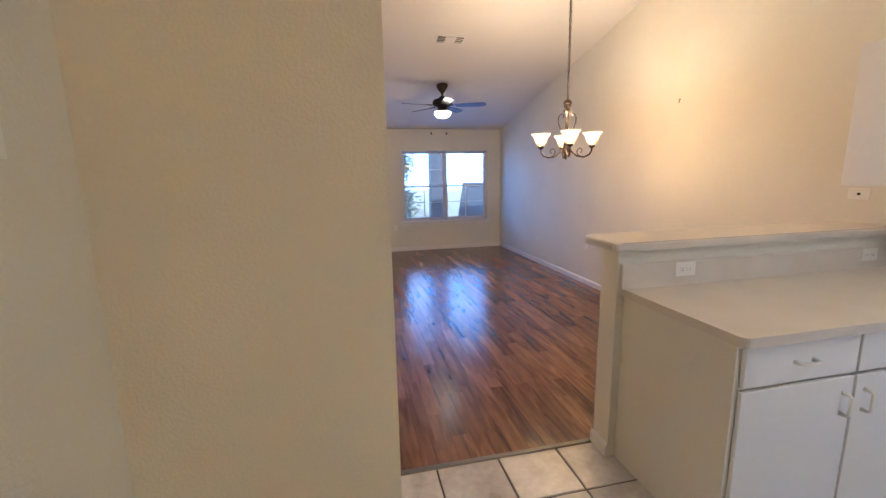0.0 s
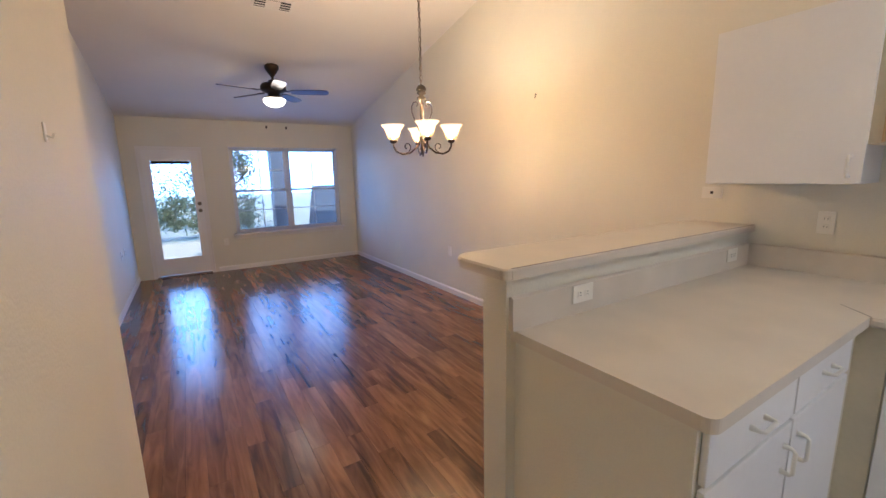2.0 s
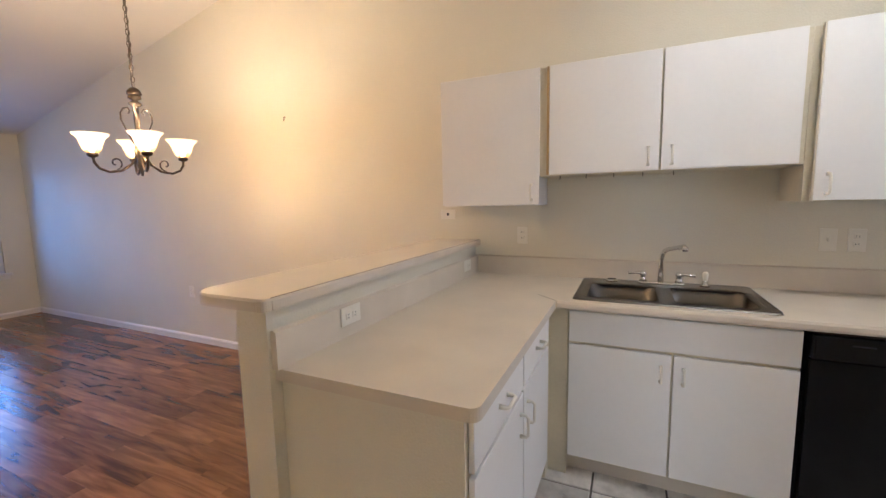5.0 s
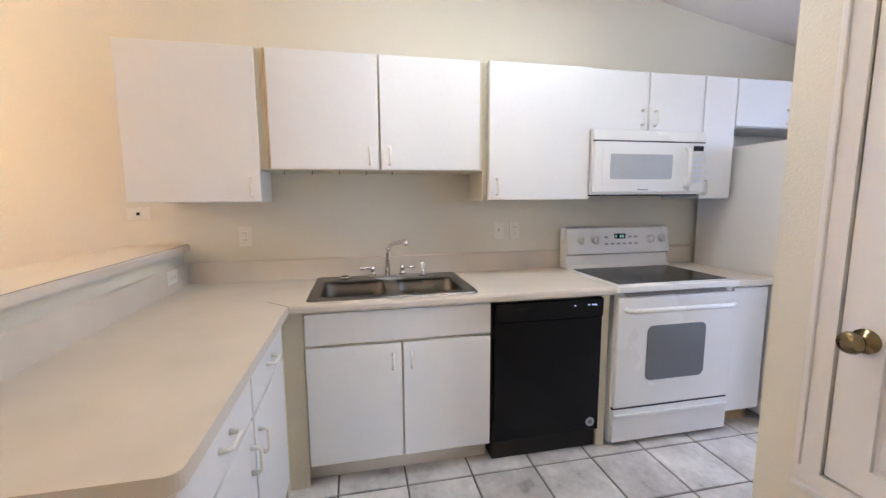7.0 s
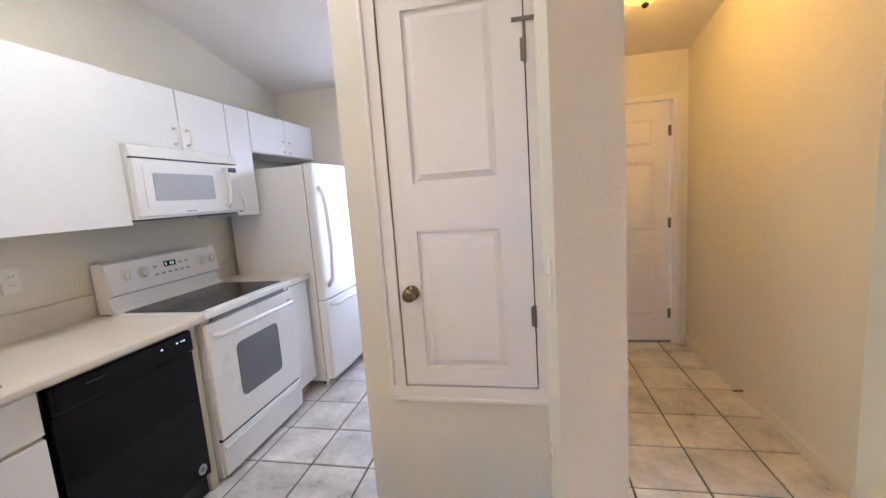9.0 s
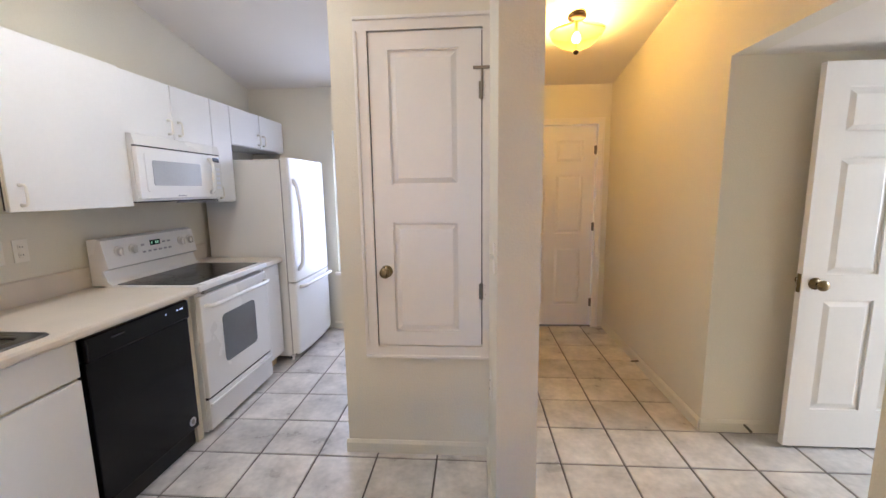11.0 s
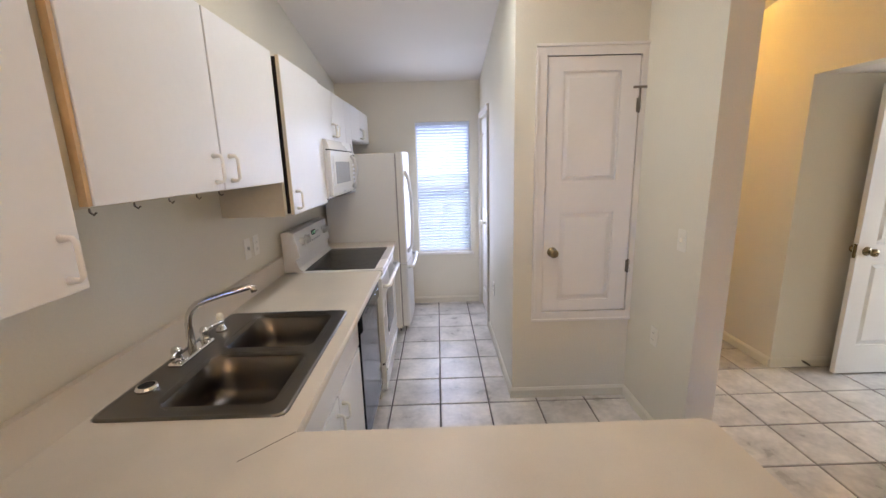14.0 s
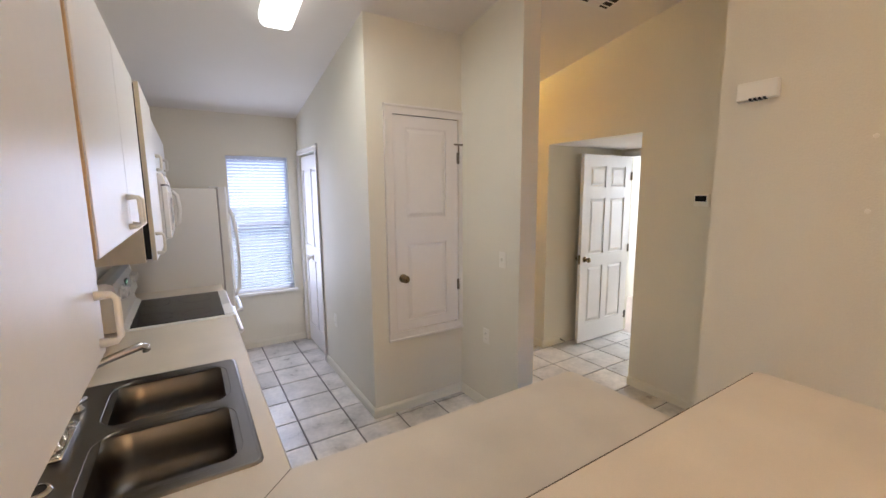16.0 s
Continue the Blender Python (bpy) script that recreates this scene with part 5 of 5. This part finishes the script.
part("bulb", lathe([(0.012, 0.12), (0.028, 0.095), (0.03, 0.07), (0.02, 0.05), (0.005, 0.044)], (HL[0], HL[1], 2.43), 14), BULB, hl, "lit bulb", True)
for k in range(2):
    point_lamp("hall_light", (HL[0] + (0.07 if k else -0.07), HL[1], 2.525), W_HALL / 2, (1.0, 0.60, 0.15), 0.03)

# kitchen fluorescent fixture along y under the slope
kl = thing("kitchen_ceiling_light", "white fluorescent ceiling fixture with a lit acrylic lens", "ceiling light", (2.09, 1.05, 2.75))
KL0, KL1 = 0.36, 1.58


def sloped(x0, x1, y0, y1, dz0, dz1):
    """A box that follows the kitchen ceiling's slope."""
    return prism(bmesh.new(), [(y0, roof(y0) + dz0), (y1, roof(y1) + dz0), (y1, roof(y1) + dz1), (y0, roof(y0) + dz1)], "x", x0, x1)


part("housing", sloped(1.97, 2.15, KL0 + 0.01, KL1 - 0.01, -0.03, 0.006), VINYL, kl)
lens = bmesh.new()
prof = [(1.96, -0.03), (1.965, -0.085), (1.99, -0.105), (2.13, -0.105), (2.155, -0.085), (2.16, -0.03)]
loft(lens, [[(x, y, roof(y) + dz) for x, dz in prof] for y in (KL0, KL1)])
part("lens", lens, TUBE, kl, "ribbed acrylic lens, lit")


# ceiling vents
def ceiling_vent(x0, x1, y0, y1, label):
    v = thing("ceiling_vent", label, "vent", ((x0 + x1) / 2, (y0 + y1) / 2, roof((y0 + y1) / 2)), group="ceiling vents")
    part("vent_frame", sloped(x0, x1, y0, y1, -0.010, 0.004), TRIM, v)
    # Shade inside the duct, painted as a near-black sheet behind the louvres.
    part("duct_shade", sloped(x0 + 0.03, x1 - 0.03, y0 + 0.03, y1 - 0.03, -0.0125, -0.0095), DARK, v)
    n = 3
    part("damper_plate", sloped((x0 + x1) / 2 - (x1 - x0) * 0.17, (x0 + x1) / 2 + (x1 - x0) * 0.17, y0 + 0.03, y1 - 0.03, -0.015, -0.012), TRIM, v)
    for k in range(n):
        y = y0 + 0.035 + (y1 - y0 - 0.07) * (k + 0.5) / n
        part("louvre", sloped(x0 + 0.03, x1 - 0.03, y - 0.003, y + 0.003, -0.018, -0.012), TRIM, v)


ceiling_vent(1.08, 1.45, 5.95, 6.13, "white ceiling air vent in the living room")
ceiling_vent(-0.05, 0.30, 1.2, 1.4, "white ceiling air vent in the hall")

# ---- outdoors ----
gd = one(-60, 13.68, -0.25, 60, 140, -0.12)
struct("ground", gd, GRASS, "pale sunlit lawn behind the building", "ground")
struct("ground_side", one(-60, -140, -0.25, 60, -1.9, -0.12), GRASS, "pale sunlit lawn in front of the building", "ground")
struct("patio", one(-4, FAR + 0.14, -0.22, 9, 13.7, -0.03), CONC, "pale concrete patio slab", "patio")
pl = thing("patio_column", "square blue-grey porch column", "column", (2.13, 11.2, -0.03))
part("shaft", one(1.96, 11.05, -0.03, 2.34, 11.4, 2.75, 0.01), SIDING, pl)
part("base", one(1.92, 11.01, -0.03, 2.38, 11.44, 0.14, 0.01), SIDING, pl)
nb = thing("siding_screen", "sloping blue-grey lap siding screen beside the patio", "screen wall", (3.4, 11.3, -0.03))
for k in range(13):
    z = -0.03 + 0.105 * k
    xl = 2.62 + 0.23 * (k / 15)
    bm = prism(bmesh.new(), [(11.2, z), (11.20, z + 0.106), (11.212, z + 0.106), (11.225, z)], "x", xl, 4.6)
    part("lap_board", bm, SIDING, nb)


def leaf_cloud(rng, centre, size, count, leaf):
    """Many small leaf blades in an uneven cloud."""
    verts, faces = [], []
    lobes = [(Vector(centre) + Vector((rng.uniform(-1, 1) * size[0] * 0.7, rng.uniform(-1, 1) * size[1] * 0.7, rng.uniform(-1, 1) * size[2] * 0.7)), rng.uniform(0.25, 0.5)) for _ in range(16)]
    for _ in range(count):
        c, r = rng.choice(lobes)
        p = c + Vector((rng.gauss(0, 1) * size[0], rng.gauss(0, 1) * size[1], rng.gauss(0, 1) * size[2])) * r * 0.6
        a = Vector((rng.uniform(-1, 1), rng.uniform(-1, 1), rng.uniform(-1, 1))).normalized() * leaf
        b = a.orthogonal().normalized() * leaf * 0.5
        i = len(verts)
        verts += [p - a, p + b, p + a, p - b]
        faces.append((i, i + 1, i + 2, i + 3))
    return verts, faces


def tree(x, y, h, spread, seed, bare=False):
    rng = random.Random(seed)
    t = thing("tree", "leafy green tree behind the patio" if not bare else "low green shrub behind the patio", "tree" if not bare else "shrub", (x, y, -0.12), group="garden trees")
    if not bare:
        bm = tube([(x, y, -0.15), (x + 0.05, y, h * 0.25), (x - 0.05, y + 0.1, h * 0.5), (x, y, h * 0.8)], [0.14, 0.11, 0.08, 0.03], 8)
        for k in range(6):
            a, z = rng.uniform(0, 6.28), h * rng.uniform(0.3, 0.6)
            tube([(x, y, z), (x + spread * 0.4 * math.cos(a), y + spread * 0.4 * math.sin(a), z + h * 0.12), (x + spread * 0.7 * math.cos(a), y + spread * 0.7 * math.sin(a), z + h * 0.25)], [0.05, 0.035, 0.015], 6, bm)
        part("trunk", bm, BARK, t)
    vs, fs = leaf_cloud(rng, (x, y, h * (0.62 if not bare else 0.5)), (spread, spread, h * (0.36 if not bare else 0.45)), 1900 if not bare else 1200, 0.055)
    me = bpy.data.meshes.new("crown")
    org = ORG[t.name]
    me.from_pydata([v - org for v in vs], [], fs)
    me.materials.append(LEAFM)
    o = new("crown", me)
    o.parent = t


HAZE = glow("bright_haze", (0.12, 0.38, 1.0), HAZE_GLOW)
bm = prism(bmesh.new(), [(58, -0.2), (58.5, -0.2), (58.5, 22), (58, 22)], "x", -70, 70)
struct("backdrop", bm, HAZE, "bright hazy sky beyond the garden", "backdrop")
# Glowing panel added as sky to the south, to backlight the kitchen blind's slats.
SKY_PANEL_S = glow("blind_backlight_panel", (0.70, 0.74, 1.0), 4.5)
bm = prism(bmesh.new(), [(-58, -0.2), (-58.5, -0.2), (-58.5, 22), (-58, 22)], "x", -70, 70)
struct("backdrop_south", bm, SKY_PANEL_S, "glowing sky panel in front of the building, added to backlight the blind", "backdrop")
tree(-1.6, 16.5, 4.2, 1.5, 1)
tree(0.4, 18.0, 2.7, 1.2, 2, True)
tree(1.4, 15.2, 2.7, 0.9, 3)
tree(-3.2, 19.0, 5.0, 1.8, 4)
for k in range(6):
    tree(-3.0 + 0.95 * k, 14.6 + 0.3 * (k % 2), 1.25, 0.6, 20 + k, True)

# ---- floor pieces ----
rngf = random.Random(5)
SW, SL = 0.0985, 0.92
x = LX


def piece_mesh(name, w, l, h, bev, mat):
    bm = bmesh.new()
    ring = [(-w / 2, -l / 2), (w / 2, -l / 2), (w / 2, l / 2), (-w / 2, l / 2)]
    q = bev
    ring2 = [(-w / 2 + q, -l / 2 + q), (w / 2 - q, -l / 2 + q), (w / 2 - q, l / 2 - q), (-w / 2 + q, l / 2 - q)]
    loft(bm, [[(u, v, -h) for u, v in ring], [(u, v, -q) for u, v in ring], [(u, v, 0) for u, v in ring2]])
    bmesh.ops.recalc_face_normals(bm, faces=bm.faces)
    me = bpy.data.meshes.new(name)
    bm.to_mesh(me)
    bm.free()
    me.materials.append(mat)
    return me


MESHES = {}


def lay(name, x0, y0, x1, y1, h, bev, mat, parent):
    key = (name, round(x1 - x0, 3), round(y1 - y0, 3))
    if key not in MESHES:
        MESHES[key] = piece_mesh(name, x1 - x0, y1 - y0, h, bev, mat)
    o = new(name, MESHES[key])
    o.location = ((x0 + x1) / 2, (y0 + y1) / 2, 0)
    o.parent = parent


while x < KX - 0.01:
    xe = min(x + SW, KX)
    y = THR + 0.002 - rngf.choice((0.0, 0.23, 0.46, 0.69))
    while y < FAR:
        a, b = max(y, THR + 0.002), min(y + SL, FAR + 0.02)
        if b - a > 0.02:
            lay("plank", x + 0.0004, a + 0.0004, xe - 0.0004, b - 0.0004, 0.008, 0.0006, WOOD, wood_base)
        y += SL
    x = xe

TX, TY, TS, G = 1.06, 0.61, 0.3345, 0.005
SOLID = ((-1.9, -1.8, HX - 0.1, 0.165), (PX1, -1.8, PANX - 0.1, PANY - 0.05), (2.56, -0.62, 4, 4), (2.5, -1.5, 4, -0.6), (1.45, 2.25, 4, 4), (-1.9, 1.36, HX - 0.1, 4), (-1.9, ST0, STX, 4))
for i in range(-9, 8):
    for j in range(-8, 8):
        x0, y0 = TX + TS * i, TY + TS * j
        x1, y1 = min(x0 + TS, KX), min(y0 + TS, THR - 0.001)
        x0, y0 = max(x0, -1.70), max(y0, -1.62)
        if x1 - x0 < 0.02 or y1 - y0 < 0.02:
            continue
        if any(x0 >= s[0] - 0.01 and y0 >= s[1] - 0.01 and x1 <= s[2] + 0.01 and y1 <= s[3] + 0.01 for s in SOLID):
            continue
        lay("tile", x0 + G, y0 + G, x1 - G, y1 - G, 0.006, 0.003, TILE, tile_base)
